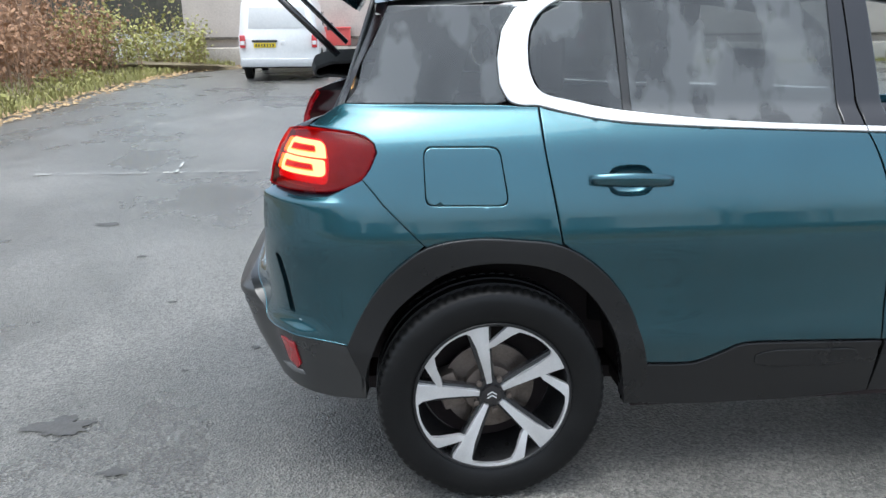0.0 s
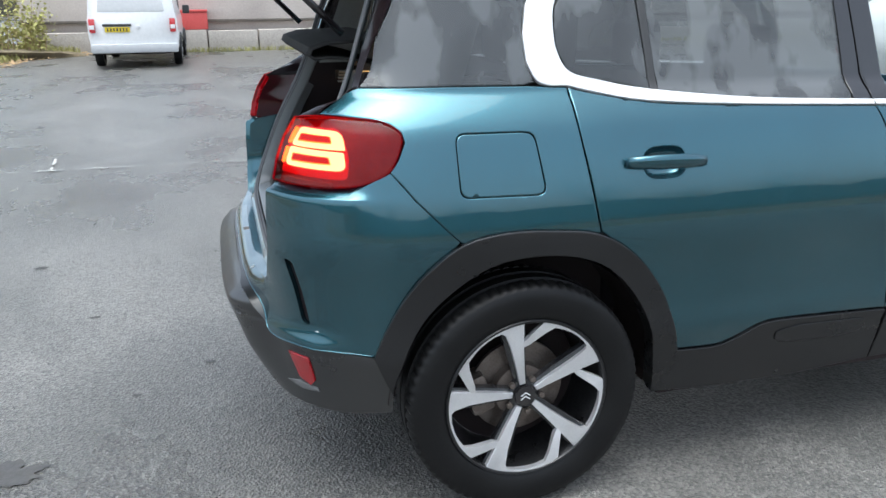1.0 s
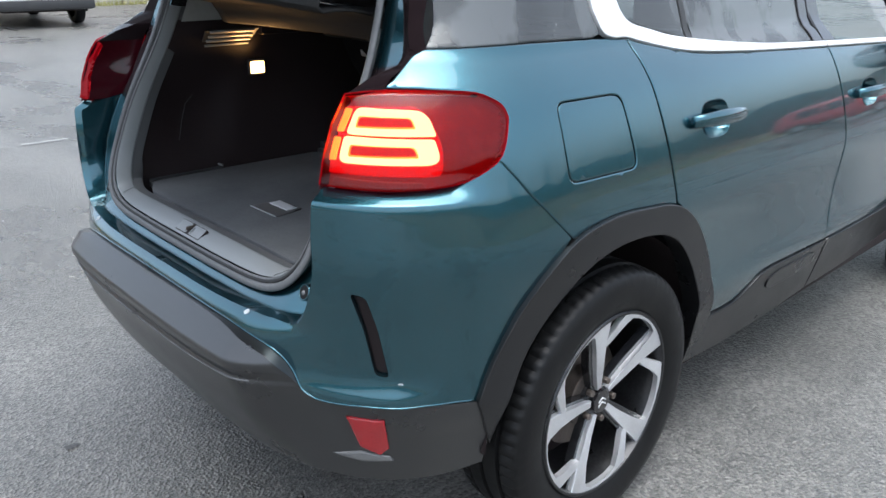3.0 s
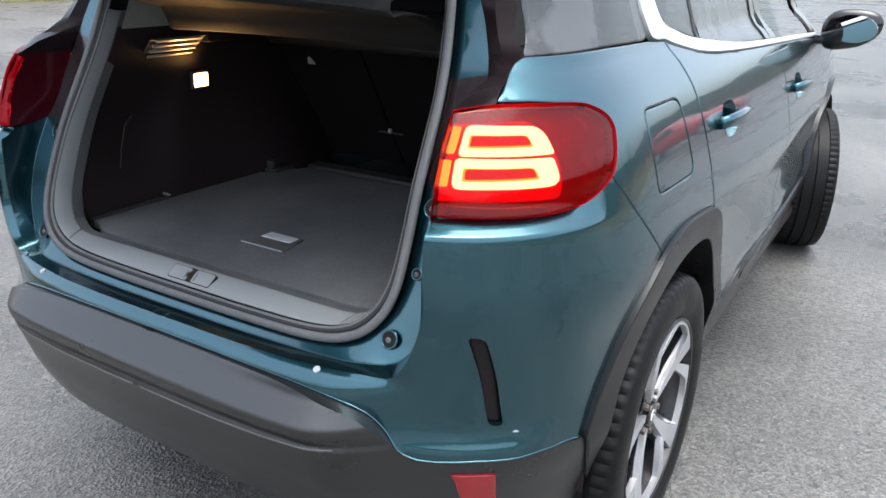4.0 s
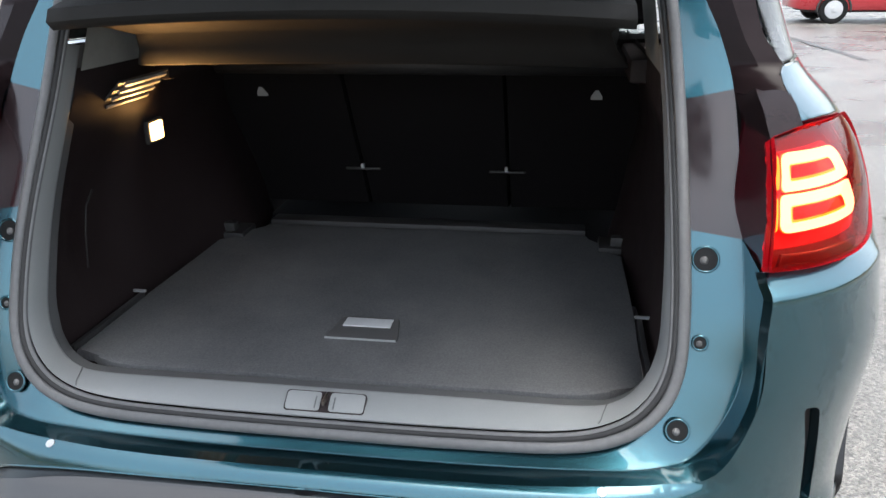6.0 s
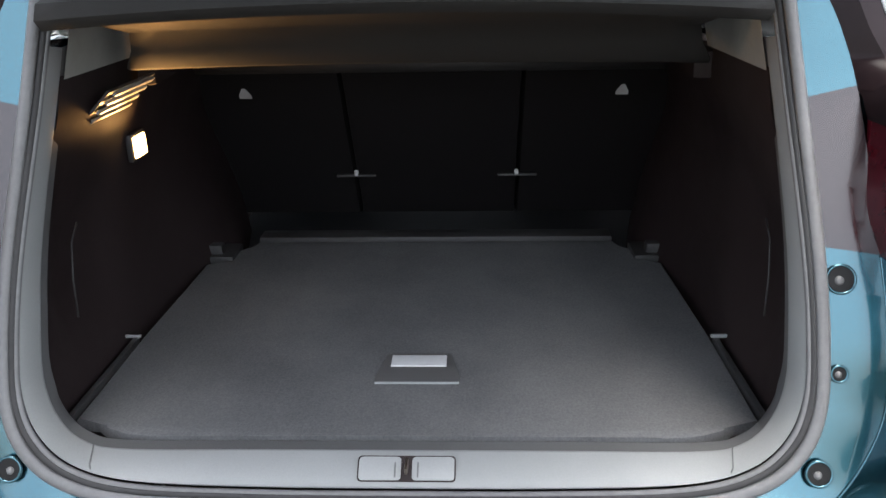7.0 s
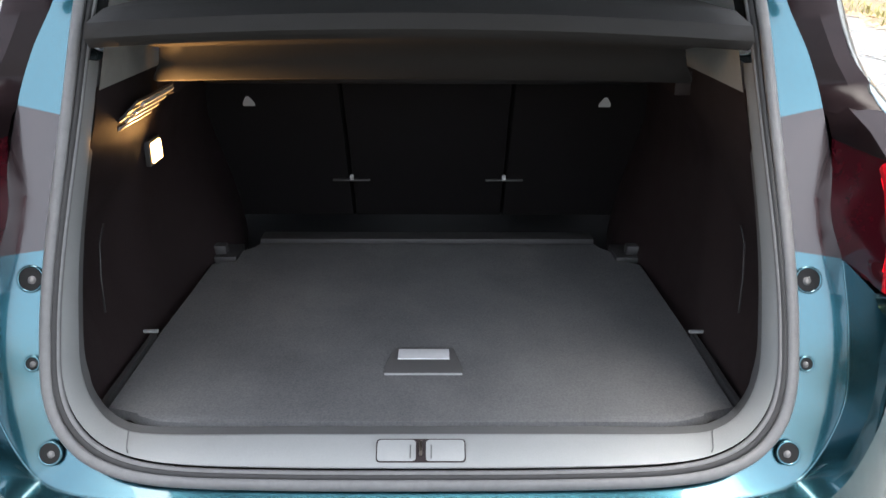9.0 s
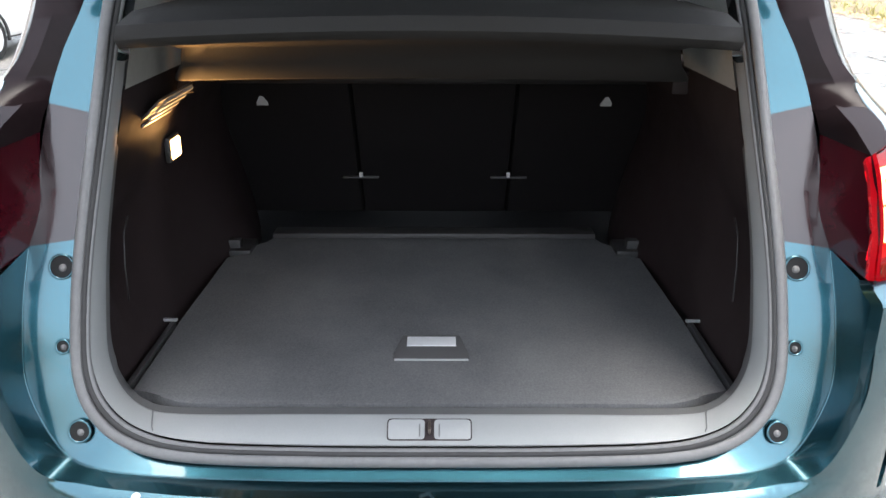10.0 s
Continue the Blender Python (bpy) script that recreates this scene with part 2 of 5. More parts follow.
def part(name, bm, mat, parent=None, label="", angle=35):
    me = bpy.data.meshes.new(name)
    bmesh.ops.recalc_face_normals(bm, faces=bm.faces)
    bm.to_mesh(me)
    bm.free()
    me.materials.append(mat)
    me.polygons.foreach_set("use_smooth", [True] * len(me.polygons))
    me.set_sharp_from_angle(angle=radians(angle))
    ob = new(name, me)
    if parent:
        ob.parent = parent
    if label:
        ob["label"] = label
    return ob


def box(bm, c, d, bevel=0.0, m=None, seg=2):
    made = bmesh.ops.create_cube(bm, size=1.0, matrix=(m or Matrix()) @ Matrix.Translation(c) @ Matrix.Diagonal((*d, 1)))
    if bevel:
        es = list({e for v in made["verts"] for e in v.link_edges})
        bmesh.ops.bevel(bm, geom=es, offset=bevel, segments=seg, affect="EDGES", profile=0.6)
    return bm


def disc(bm, c, axis, r, depth, seg=24, r2=None, bevel=0.0):
    turn = Vector(axis).to_track_quat("Z", "Y").to_matrix().to_4x4()
    made = bmesh.ops.create_cone(bm, cap_ends=True, segments=seg, radius1=r, radius2=r if r2 is None else r2, depth=depth, matrix=Matrix.Translation(c) @ turn)
    if bevel:
        es = [e for e in {e for v in made["verts"] for e in v.link_edges} if len(e.link_faces) == 2 and any(len(f.verts) > 4 for f in e.link_faces)]
        bmesh.ops.bevel(bm, geom=es, offset=bevel, segments=2, affect="EDGES", profile=0.6)
    return bm


def prism(bm, pts, to3d, lo, hi, bevel=0.0):
    """A polygon of (a, b) points, given depth from lo to hi by to3d(a, b, d)."""
    bottom = [bm.verts.new(to3d(a, b, lo)) for a, b in pts]
    top = [bm.verts.new(to3d(a, b, hi)) for a, b in pts]
    n = len(pts)
    fs = [bm.faces.new(bottom), bm.faces.new(top[::-1])]
    for i in range(n):
        fs.append(bm.faces.new((bottom[i], top[i], top[(i + 1) % n], bottom[(i + 1) % n])))
    if bevel:
        es = list({e for v in top for e in v.link_edges if e.other_vert(v) in top})
        bmesh.ops.bevel(bm, geom=es, offset=bevel, segments=2, affect="EDGES", profile=0.6)
    return bm


def spline(pts, per=6, closed=False):
    """Catmull-Rom through points of any dimension."""
    p = [np.array(q, float) for q in pts]
    n = len(p)
    out = []
    for i in range(n if closed else n - 1):
        a, b, c, d = (p[(i - 1) % n], p[i], p[(i + 1) % n], p[(i + 2) % n]) if closed else (p[max(i - 1, 0)], p[i], p[i + 1], p[min(i + 2, n - 1)])
        for k in range(per):
            t = k / per
            out.append(0.5 * ((2 * b) + (c - a) * t + (2 * a - 5 * b + 4 * c - d) * t * t + (3 * b - a - 3 * c + d) * t ** 3))
    if not closed:
        out.append(p[-1])
    return out


def tube_data(path, radius, closed=False, sides=10, squash=1.0):
    p = [Vector(q) for q in path]
    n = len(p)
    verts, faces = [], []
    up = Vector((0.31, 0.17, 0.93)).normalized()
    for i in range(n):
        a, b = (p[(i - 1) % n], p[(i + 1) % n]) if closed else (p[max(i - 1, 0)], p[min(i + 1, n - 1)])
        t = (b - a).normalized()
        u = (up - t * up.dot(t)).normalized()
        up = u
        w = t.cross(u)
        for k in range(sides):
            g = 2 * math.pi * k / sides
            verts.append(p[i] + radius * (math.cos(g) * u + squash * math.sin(g) * w))
    for i in range(n if closed else n - 1):
        for k in range(sides):
            j = (i + 1) % n
            faces.append((i * sides + k, i * sides + (k + 1) % sides, j * sides + (k + 1) % sides, j * sides + k))
    if not closed:
        faces += [tuple(range(sides))[::-1], tuple((n - 1) * sides + k for k in range(sides))]
    return verts, faces


def tube(name, path, radius, mat, parent=None, label="", closed=False, sides=10, squash=1.0):
    v, f = tube_data(path, radius, closed, sides, squash)
    return link(name, v, f, mat, parent, label)


def loft(name, rows, mat, parent=None, label="", closed=False, flip=False, angle=40):
    """A sheet through rows of equal length."""
    n = len(rows[0])
    verts = [tuple(v) for r in rows for v in r]
    faces = []
    for i in range(len(rows) - 1):
        for k in range(n if closed else n - 1):
            j = (k + 1) % n
            q = (i * n + k, i * n + j, (i + 1) * n + j, (i + 1) * n + k)
            faces.append(q[::-1] if flip else q)
    return link(name, verts, faces, mat, parent, label, angle=angle)


def lathe(name, profile, mat, parent=None, label="", steps=64, closed=False, wobble=None):
    """Turns (radius, y) points about the y axis."""
    rows = []
    for i in range(steps):
        g = 2 * math.pi * i / steps
        row = []
        for k, (r, y) in enumerate(profile):
            rr = r + (wobble(i, k) if wobble else 0.0)
            row.append((rr * math.cos(g), y, rr * math.sin(g)))
        rows.append(row)
    n = len(profile)
    verts = [v for r in rows for v in r]
    faces = []
    for i in range(steps):
        for k in range(n if closed else n - 1):
            j, k2 = (i + 1) % steps, (k + 1) % n
            faces.append((i * n + k, i * n + k2, j * n + k2, j * n + k))
    return link(name, verts, faces, mat, parent, label, angle=38)


# ---- the car's outer skin: a plan that is a flattened oval at the tail, with widths and tail depths by height ----
def curve(pts):
    xs, ys = [p[0] for p in pts], [p[1] for p in pts]
    n = len(xs)
    d = [(ys[i + 1] - ys[i]) / (xs[i + 1] - xs[i]) for i in range(n - 1)]
    m = [d[0]] + [0.0 if d[i - 1] * d[i] <= 0 else 2 * d[i - 1] * d[i] / (d[i - 1] + d[i]) for i in range(1, n - 1)] + [d[-1]]

    def f(v):
        if v <= xs[0]:
            return ys[0] + m[0] * (v - xs[0])
        if v >= xs[-1]:
            return ys[-1] + m[-1] * (v - xs[-1])
        i = 0
        while v > xs[i + 1]:
            i += 1
        h = xs[i + 1] - xs[i]
        t = (v - xs[i]) / h
        return ys[i] * (1 + 2 * t) * (1 - t) ** 2 + h * m[i] * t * (1 - t) ** 2 + ys[i + 1] * t * t * (3 - 2 * t) + h * m[i + 1] * t * t * (t - 1)
    return f


WIDTH = curve([(.15, .80), (.30, .848), (.45, .884), (.52, .898), (.60, .894), (.70, .898), (.85, .914), (.93, .903), (1.0, .888), (1.08, .866), (1.14, .843), (1.20, .802), (1.245, .760), (1.30, .742), (1.45, .690), (1.60, .630), (1.68, .58)])
TAIL = curve([(.15, .69), (.30, .73), (.50, .755), (.60, .765), (.80, .774), (.975, .768), (1.008, .754), (1.08, .735), (1.176, .697), (1.257, .602), (1.30, .545), (1.40, .495), (1.60, .40), (1.68, .36)])
NOSE = curve([(0, 1.0), (1.3, .998), (2.2, .975), (2.9, .93), (3.25, .86), (3.45, .74), (3.56, .55)])
POWER = 3.8
ARC, ANGLE = [0.0], [0.0]
for i in range(1, 401):
    th = math.pi / 2 * i / 400
    a, b = [np.array((-.78 * max(math.cos(q), 0) ** (2 / POWER), .89 * math.sin(q) ** (2 / POWER))) for q in (ANGLE[-1], th)]
    ARC.append(ARC[-1] + float(np.hypot(*(b - a))))
    ANGLE.append(th)
SIDE = ARC[-1]
ARC, ANGLE = np.array(ARC), np.array(ANGLE)


def at_x(x, z):
    """The skin's own (along, height) of the point at x on the flank."""
    if x >= 0:
        return (SIDE + x, z)
    return (float(np.interp(math.acos(min(1, -x / TAIL(z)) ** (POWER / 2)), ANGLE, ARC)), z)


def at_y(y, z):
    """The same for the point at y across the tail."""
    return (float(np.interp(math.asin(min(1, abs(y) / WIDTH(z)) ** (POWER / 2)), ANGLE, ARC)), z)


def skin(s, z):
    if s >= SIDE:
        return np.array((s - SIDE, WIDTH(z) * NOSE(s - SIDE), z))
    th = float(np.interp(s, ARC, ANGLE))
    return np.array((-TAIL(z) * max(math.cos(th), 0) ** (2 / POWER), WIDTH(z) * math.sin(th) ** (2 / POWER), z))


def skin_normal(s, z, raised=None, e_=.006):
    f = skin if raised is None else (lambda a, b: skin(a, b) + skin_normal(a, b) * raised(a, b))
    d = f(s + .006, z) - f(max(s - .006, 0), z)
    e = f(s, z + e_) - f(s, z - e_)
    n = np.array((e[1] * d[2] - e[2] * d[1], e[2] * d[0] - e[0] * d[2], e[0] * d[1] - e[1] * d[0]))
    return n / math.sqrt(n @ n)


def inside(p, poly):
    a = poly if isinstance(poly, np.ndarray) else np.array(poly)
    b = np.roll(a, 1, axis=0)
    hit = (a[:, 1] > p[1]) != (b[:, 1] > p[1])
    dy = np.where(hit, b[:, 1] - a[:, 1], 1.0)
    return bool((hit & (p[0] < (b[:, 0] - a[:, 0]) * (p[1] - a[:, 1]) / dy + a[:, 0])).sum() % 2)


def densify(poly, step):
    out = []
    for i in range(len(poly)):
        a, b = np.array(poly[i]), np.array(poly[(i + 1) % len(poly)])
        k = max(1, int(np.ceil(np.hypot(*(b - a)) / step)))
        out += [tuple(a + (b - a) * j / k) for j in range(k)]
    return out


def panel(name, poly, mat, parent, sides=(-1, 1), off=0.0, thick=0.012, h=0.03, label="", raised=None, edge=0.004, holes=(), creases=()):
    """A sheet-metal piece cut out of the skin along a polygon of (along, height), with rolled edges and real thickness; one for each side."""
    lift = (lambda s, z: off + raised(s, z)) if raised else (lambda s, z: off)
    poly = densify(poly, h * 0.8)
    area = sum(poly[i - 1][0] * poly[i][1] - poly[i][0] * poly[i - 1][1] for i in range(len(poly)))
    if area < 0:
        poly = poly[::-1]
    rings = [poly]
    for q in holes:
        q = densify(q, h * 0.8)
        rings.append(q if sum(q[i - 1][0] * q[i][1] - q[i][0] * q[i - 1][1] for i in range(len(q))) > 0 else q[::-1])
    rim_of, voids = np.array(poly), [np.array(q) for q in rings[1:]]
    pts, edges, border = [], [], []
    tilt = {}
    for ring in rings:
        start, n = len(pts), len(ring)
        for i, p in enumerate(ring):
            a, b = np.array(ring[i - 1]), np.array(ring[(i + 1) % n])
            t = (b - a) / max(np.hypot(*(b - a)), 1e-9)
            tilt[len(pts)] = np.array((t[1], -t[0])) * (1 if ring is poly else -1) * (0 if p[0] < 1e-4 else 1)
            pts.append(p)
            edges.append((start + i, start + (i + 1) % n))
        border.append(range(start, start + n))
    nb = len(pts)
    allin = np.array(pts)
    for i in range(nb):
        q = np.array(pts[i]) - tilt[i] * edge
        if inside(q, rim_of) and np.sort(np.hypot(*(allin[:nb] - q).T))[0] > edge * 0.6:
            pts.append(tuple(q))
    lo, hi = allin.min(0), allin.max(0)
    bends = []
    for b in creases:
        for a in np.arange(lo[0], hi[0], h * .6):
            if np.hypot(*(allin - (a, b)).T).min() > .003 and inside((a, b), rim_of) and not any(inside((a, b), q) for q in voids):
                bends.append((a, b))
    for k in range(len(bends) - 1):
        if bends[k][1] == bends[k + 1][1] and bends[k + 1][0] - bends[k][0] < h * .61:
            edges.append((len(pts) + k, len(pts) + k + 1))
    pts += bends
    if bends:
        allin = np.concatenate([allin, np.array(bends)])
    for a in np.arange(np.floor(lo[0] / h) * h, hi[0] + h, h):
        for b in np.arange(np.floor(lo[1] / h) * h, hi[1] + h, h):
            if np.hypot(*(allin - (a, b)).T).min() > h * 0.45 and inside((a, b), rim_of) and not any(inside((a, b), q) for q in voids):
                pts.append((a, b))
    vs, _, fs, src, _, _ = delaunay_2d_cdt([Vector(p) for p in pts], edges, [], 0, 1e-6)
    vs = [tuple(v) for v in vs]
    keep = []
    for f in fs:
        c = np.mean([vs[i] for i in f], axis=0)
        if inside(c, rim_of) and not any(inside(c, q) for q in voids):
            keep.append(f)
    place, norm = [], []
    for i, (s, z) in enumerate(vs):
        n = skin_normal(s, z)
        q = skin(s, z) + n * lift(s, z)
        m = skin_normal(s, z, lift, .0015 if creases else .006) if raised else n
        o = min(src[i]) if src[i] else nb
        if o < nb:
            d = tilt[o]
            out = skin(s + d[0] * .004, z + d[1] * .004) - skin(s, z)
            m = m * ((1, 1, 1) if s > 1e-4 else (1, 0, 1)) + (0.0 if creases else 0.9) * out / max(np.linalg.norm(out), 1e-9)
            m = m / np.linalg.norm(m)
            if d.any():
                q = q - n * min(edge * 0.35, thick * 0.4)
        place.append(q)
        norm.append(m)
    spot = {min(src[i]): i for i in range(len(vs)) if src[i]}
    nv = len(vs)
    rim, rimn, rimf = [], [], []
    for ring in border:
        base, n = nv + len(rim), len(ring)
        for o in ring:
            i = spot.get(o, 0)
            s, z = vs[i]
            d = tilt[o]
            out = skin(s + d[0] * .004, z + d[1] * .004) - skin(s, z)
            out = out / max(np.linalg.norm(out), 1e-9)
            rim += [place[i], place[i] - skin_normal(s, z) * thick]
            rimn += [out, out]
        for k in range(n):
            j = (k + 1) % n
            rimf.append((base + 2 * k, base + 2 * k + 1, base + 2 * j + 1, base + 2 * j))
    made = []
    for side in sides:
        flip = (1, side, 1)
        v = [q * flip for q in place + rim]
        nn = [q * flip for q in norm + rimn]
        ff = []
        for f in list(keep) + rimf:
            a, b, c = (v[f[0]], v[f[1]], v[f[2]])
            ok = np.dot(np.cross(b - a, c - b), nn[f[0]] + nn[f[1]] + nn[f[2]]) >= 0
            ff.append(tuple(f) if ok else tuple(f)[::-1])
        made.append(link(name, v, ff, mat, parent, label, normals=nn))
    return made


def fx(pts):
    return [at_x(x, z) for x, z in pts]


def fy(pts):
    return [at_y(y, z) for y, z in pts]


def smooth_line(pts, per=5):
    return [tuple(q) for q in spline(pts, per)]


# ---- the car ----
car = new("car")
car.empty_display_size = 0.2
car.location = RIDE
tagged(car, "teal metallic family SUV with open empty boot and lit tail lamps", "car")

ARCH_OUT = smooth_line([(-.452, .530), (-.414, .620), (-.360, .716), (-.294, .794), (-.206, .856), (-.080, .878), (.060, .872), (.200, .850), (.320, .774), (.416, .660), (.468, .544), (.502, .437)], 4)
ARCH_IN = smooth_line([(-.400, .400), (-.382, .490), (-.320, .628), (-.232, .721), (-.130, .784), (-.010, .804), (.128, .790), (.237, .742), (.333, .643), (.395, .520), (.432, .352), (.440, .285)], 4)
SEAM = smooth_line([(.150, 1.246), (.154, 1.137), (.177, 1.000), (.204, .856)], 4)
GAP = 0.0025


def round_off(poly, radius):
    """A closed outline with every corner rounded; radius is one number or one for each corner."""
    n = len(poly)
    rs = radius if isinstance(radius, (list, tuple)) else [radius] * n
    out = []
    for k in range(n):
        a, p, b = [np.array(poly[(k + d) % n], float) for d in (-1, 0, 1)]
        ra, rb = [min(rs[k], .48 * np.hypot(*(q - p))) for q in (a, b)]
        u, v = p + (a - p) / np.hypot(*(a - p)) * ra, p + (b - p) / np.hypot(*(b - p)) * rb
        for t in np.linspace(0, 1, 7):
            out.append(tuple((1 - t) ** 2 * u + 2 * t * (1 - t) * p + t * t * v))
    return out


# rear quarter: from the door seam to the tail lamp, down to the wheel arch
arch_part = [p for p in ARCH_OUT if -.206 <= p[0] <= .200]
FUEL = round_off(fx([(-.209, 1.144), (.018, 1.141), (.043, .970), (-.209, .976)]), .030)
quarter = (fx([(x - GAP, z) for x, z in SEAM]) + fx(arch_part[::-1]) + fx([(-.214, .862), (-.390, 1.052), (-.366, 1.085), (-.345, 1.128), (-.352, 1.152), (-.378, 1.172), (-.425, 1.184), (-.500, 1.192)])
           + fy([(.694, 1.194), (.679, 1.249)]) + fx([(-.440, 1.258), (-.20, 1.258), (0.03, 1.253)]))
panel("quarter_panel", quarter, PAINT, car, holes=[FUEL])
fuel = [tuple(np.array(np.mean(FUEL, axis=0)) + (np.array(p) - np.mean(FUEL, axis=0)) * 0.975) for p in FUEL]
panel("fuel_flap", fuel, PAINT, car, sides=(-1,), off=-0.0005)
panel("fuel_flap", FUEL, PAINT, car, sides=(1,), off=-0.001)

def cup_ring(x0, z0):
    """The outline of the scoop behind a door handle."""
    return [at_x(x0 + .125 + .068 * math.copysign(abs(math.cos(g)) ** .6, math.cos(g)), z0 - .004 + .044 * math.copysign(abs(math.sin(g)) ** .75, math.sin(g))) for g in np.linspace(0, 2 * math.pi, 25)[:-1]]


# rear door: skin, lower cladding, handle
DOOR_FRONT = smooth_line([(1.172, 1.160), (1.186, 1.135), (1.230, 1.000), (1.262, .780), (1.284, .490)], 4)
SILLTOP = smooth_line([(.504, .437), (.600, .432), (.668, .436), (.740, .466), (.795, .494), (.860, .502), (1.060, .497), (1.284, .490)], 4)
BELT = smooth_line([(.150, 1.246), (.228, 1.228), (.397, 1.199), (.560, 1.187), (.747, 1.178), (1.172, 1.160)], 4)
arch_front = [p for p in ARCH_OUT if p[0] > .203]
rear_door_poly = fx([(x + GAP, z) for x, z in SEAM]) + fx(arch_front) + fx(SILLTOP[1:]) + fx([(x - GAP, z) for x, z in DOOR_FRONT[::-1]]) + fx(BELT[::-1][1:-1])
rear_doors = panel("rear_door", rear_door_poly, PAINT, car, holes=[cup_ring(.287, 1.040)])
SILLBOT = [(1.292, .285), (1.0, .262), (.70, .262), (.445, .280)]
sill_poly = fx([(.436, .34), (.470, .44)]) + fx([(x, z - .004) for x, z in SILLTOP]) + fx(SILLBOT)
panel("sill_cladding", sill_poly, CLAD, car, off=0.008, thick=0.03)
# raised pad on the cladding
for side in (-1, 1):
    panel("cladding_pad", fx(smooth_line([(.86, .455), (.93, .472), (1.10, .468), (1.20, .462), (1.20, .415), (1.05, .405), (.90, .410), (.86, .43)], 2)), CLAD, car, sides=(side,), off=0.013, thick=0.008)

# front door and front wing
FD_FRONT = smooth_line([(2.150, 1.115), (2.170, 1.05), (2.185, .90), (2.190, .70), (2.170, .485)], 3)
front_door_poly = fx([(x + GAP, z) for x, z in DOOR_FRONT]) + fx([(1.70, .484)]) + fx(FD_FRONT[::-1]) + fx([(1.60, 1.142)])
front_doors = panel("front_door", front_door_poly, PAINT, car, h=0.04, holes=[cup_ring(1.335, .998)])
panel("sill_cladding", fx([(1.297, .486), (1.70, .480), (2.17, .480), (2.20, .285), (1.297, .285)]), CLAD, car, off=0.008, thick=0.03, h=0.05)
FARCH = [(2.73 + .50 * math.cos(g), .345 + .53 * math.sin(g)) for g in [math.pi * k / 20 for k in range(21)]]
FARCH_IN = [(2.73 + .415 * math.cos(g), .345 + .445 * math.sin(g)) for g in [math.pi * k / 20 for k in range(21)]]
wing = fx([(x + .004, z) for x, z in FD_FRONT]) + fx([p for p in FARCH[::-1] if p[1] > .48]) + fx([(3.36, .60), (3.38, .86), (3.30, .98), (3.0, 1.04), (2.5, 1.09)])
panel("front_wing", wing, PAINT, car, h=0.05)
panel("arch_cladding", fx(FARCH) + fx(FARCH_IN[::-1]), CLAD, car, off=0.012, thick=0.05, h=0.05)
loft("front_bumper", [[(x - d, y * (1 - d), z) for x, y in spline([(3.22, -.87), (3.38, -.79), (3.52, -.58), (3.60, -.25), (3.61, 0), (3.60, .25), (3.52, .58), (3.38, .79), (3.22, .87)], 4)] for z, d in ((.25, .05), (.28, .01), (.45, .0), (.60, .015), (.64, .06))], CLAD, car)
panel("arch_cladding", fx(ARCH_OUT) + fx([(.436, .345)]) + fx(ARCH_IN[::-1]), CLAD, car, off=0.013, thick=0.055, h=0.025, label="matt black plastic wheel arch cladding")

# tail: painted upper bumper, black lower bumper
def swell(s, z):
    """How far the bumper stands out behind the plain tail; it fades towards the corners."""
    y = abs(skin(s, z)[1])
    k = min(1, max(0, (.66 - y) / .22))
    return k * k * (3 - 2 * k)


LEDGE = curve([(.54, .026), (.64, .0210), (.660, .0170), (.668, .0140), (.674, .0110), (.680, .0070), (.686, .0010), (.690, -.0050), (.693, -.0120), (.70, -.022), (.715, -.018), (.74, -.008), (.80, 0.0), (1.1, 0.0)])
FLARE = curve([(.50, .022), (.555, .018), (.575, .010), (.60, .002), (.62, 0.0), (1.1, 0.0)])
SHELF = curve([(.30, .0), (.80, 0.0), (.94, .003), (.978, .005), (.983, .0045), (.988, .001), (1.008, -.013), (1.06, -.034)])
BAR = curve([(.28, -.010), (.34, .012), (.40, .034), (.46, .052), (.52, .063), (.552, .070), (.564, .074), (.574, .069), (.584, .074), (.598, .082), (.612, .082), (.632, .064), (.652, .042), (.666, .020), (.70, .008)])
PAINTLINE = fx([(-.452, .532)]) + fx([(-.480, .536), (-.558, .545)]) + fy([(.728, .548), (.665, .545)]) + [tuple(q) for q in spline(fy([(.636, .546), (.604, .560), (.575, .600), (.540, .632), (.480, .652), (.380, .664), (.20, .669), (0, .670)]), 4)]
LAMP_LOW = [tuple(q) for q in spline(fx([(-.390, 1.049), (-.470, 1.0195), (-.556, 1.0095)]) + fy([(.726, 1.0095), (.647, 1.0125)]), 4)]
RISE = fx([(-.410, .620), (-.360, .714), (-.294, .7945), (-.2155, .8605)])
# the outer crease of the bumper return, from the middle to the lamp
RETURN_OUT = [(0, .691), (.21, .691), (.40, .692), (.525, .695), (.600, .710), (.643, .807), (.646, .915), (.646, .985)]
upper = fx([(-.3910, 1.0508)]) + LAMP_LOW[1:] + [tuple(q) for q in spline(fy(RETURN_OUT[::-1]), 6)] + PAINTLINE[::-1] + RISE
slot_mid = lambda z, d: (at_y(np.interp(z, [.61, .70, .80], [.757, .750, .737]), z)[0] + d, z)
SLOT = round_off([slot_mid(.803, -.021), slot_mid(.797, .012), slot_mid(.72, .017), slot_mid(.609, .017), slot_mid(.613, -.012), slot_mid(.72, -.013)], [.012, .014, .03, .012, .012, .03])
def upper_lift(s, z):
    x = skin(s, z)[0]
    k = swell(s, z)
    return k * LEDGE(z) + FLARE(z) * (1 - k) * min(1, max(0, (-.50 - x) / .10)) + SHELF(z) * min(1, max(0, (-.43 - x) / .07))


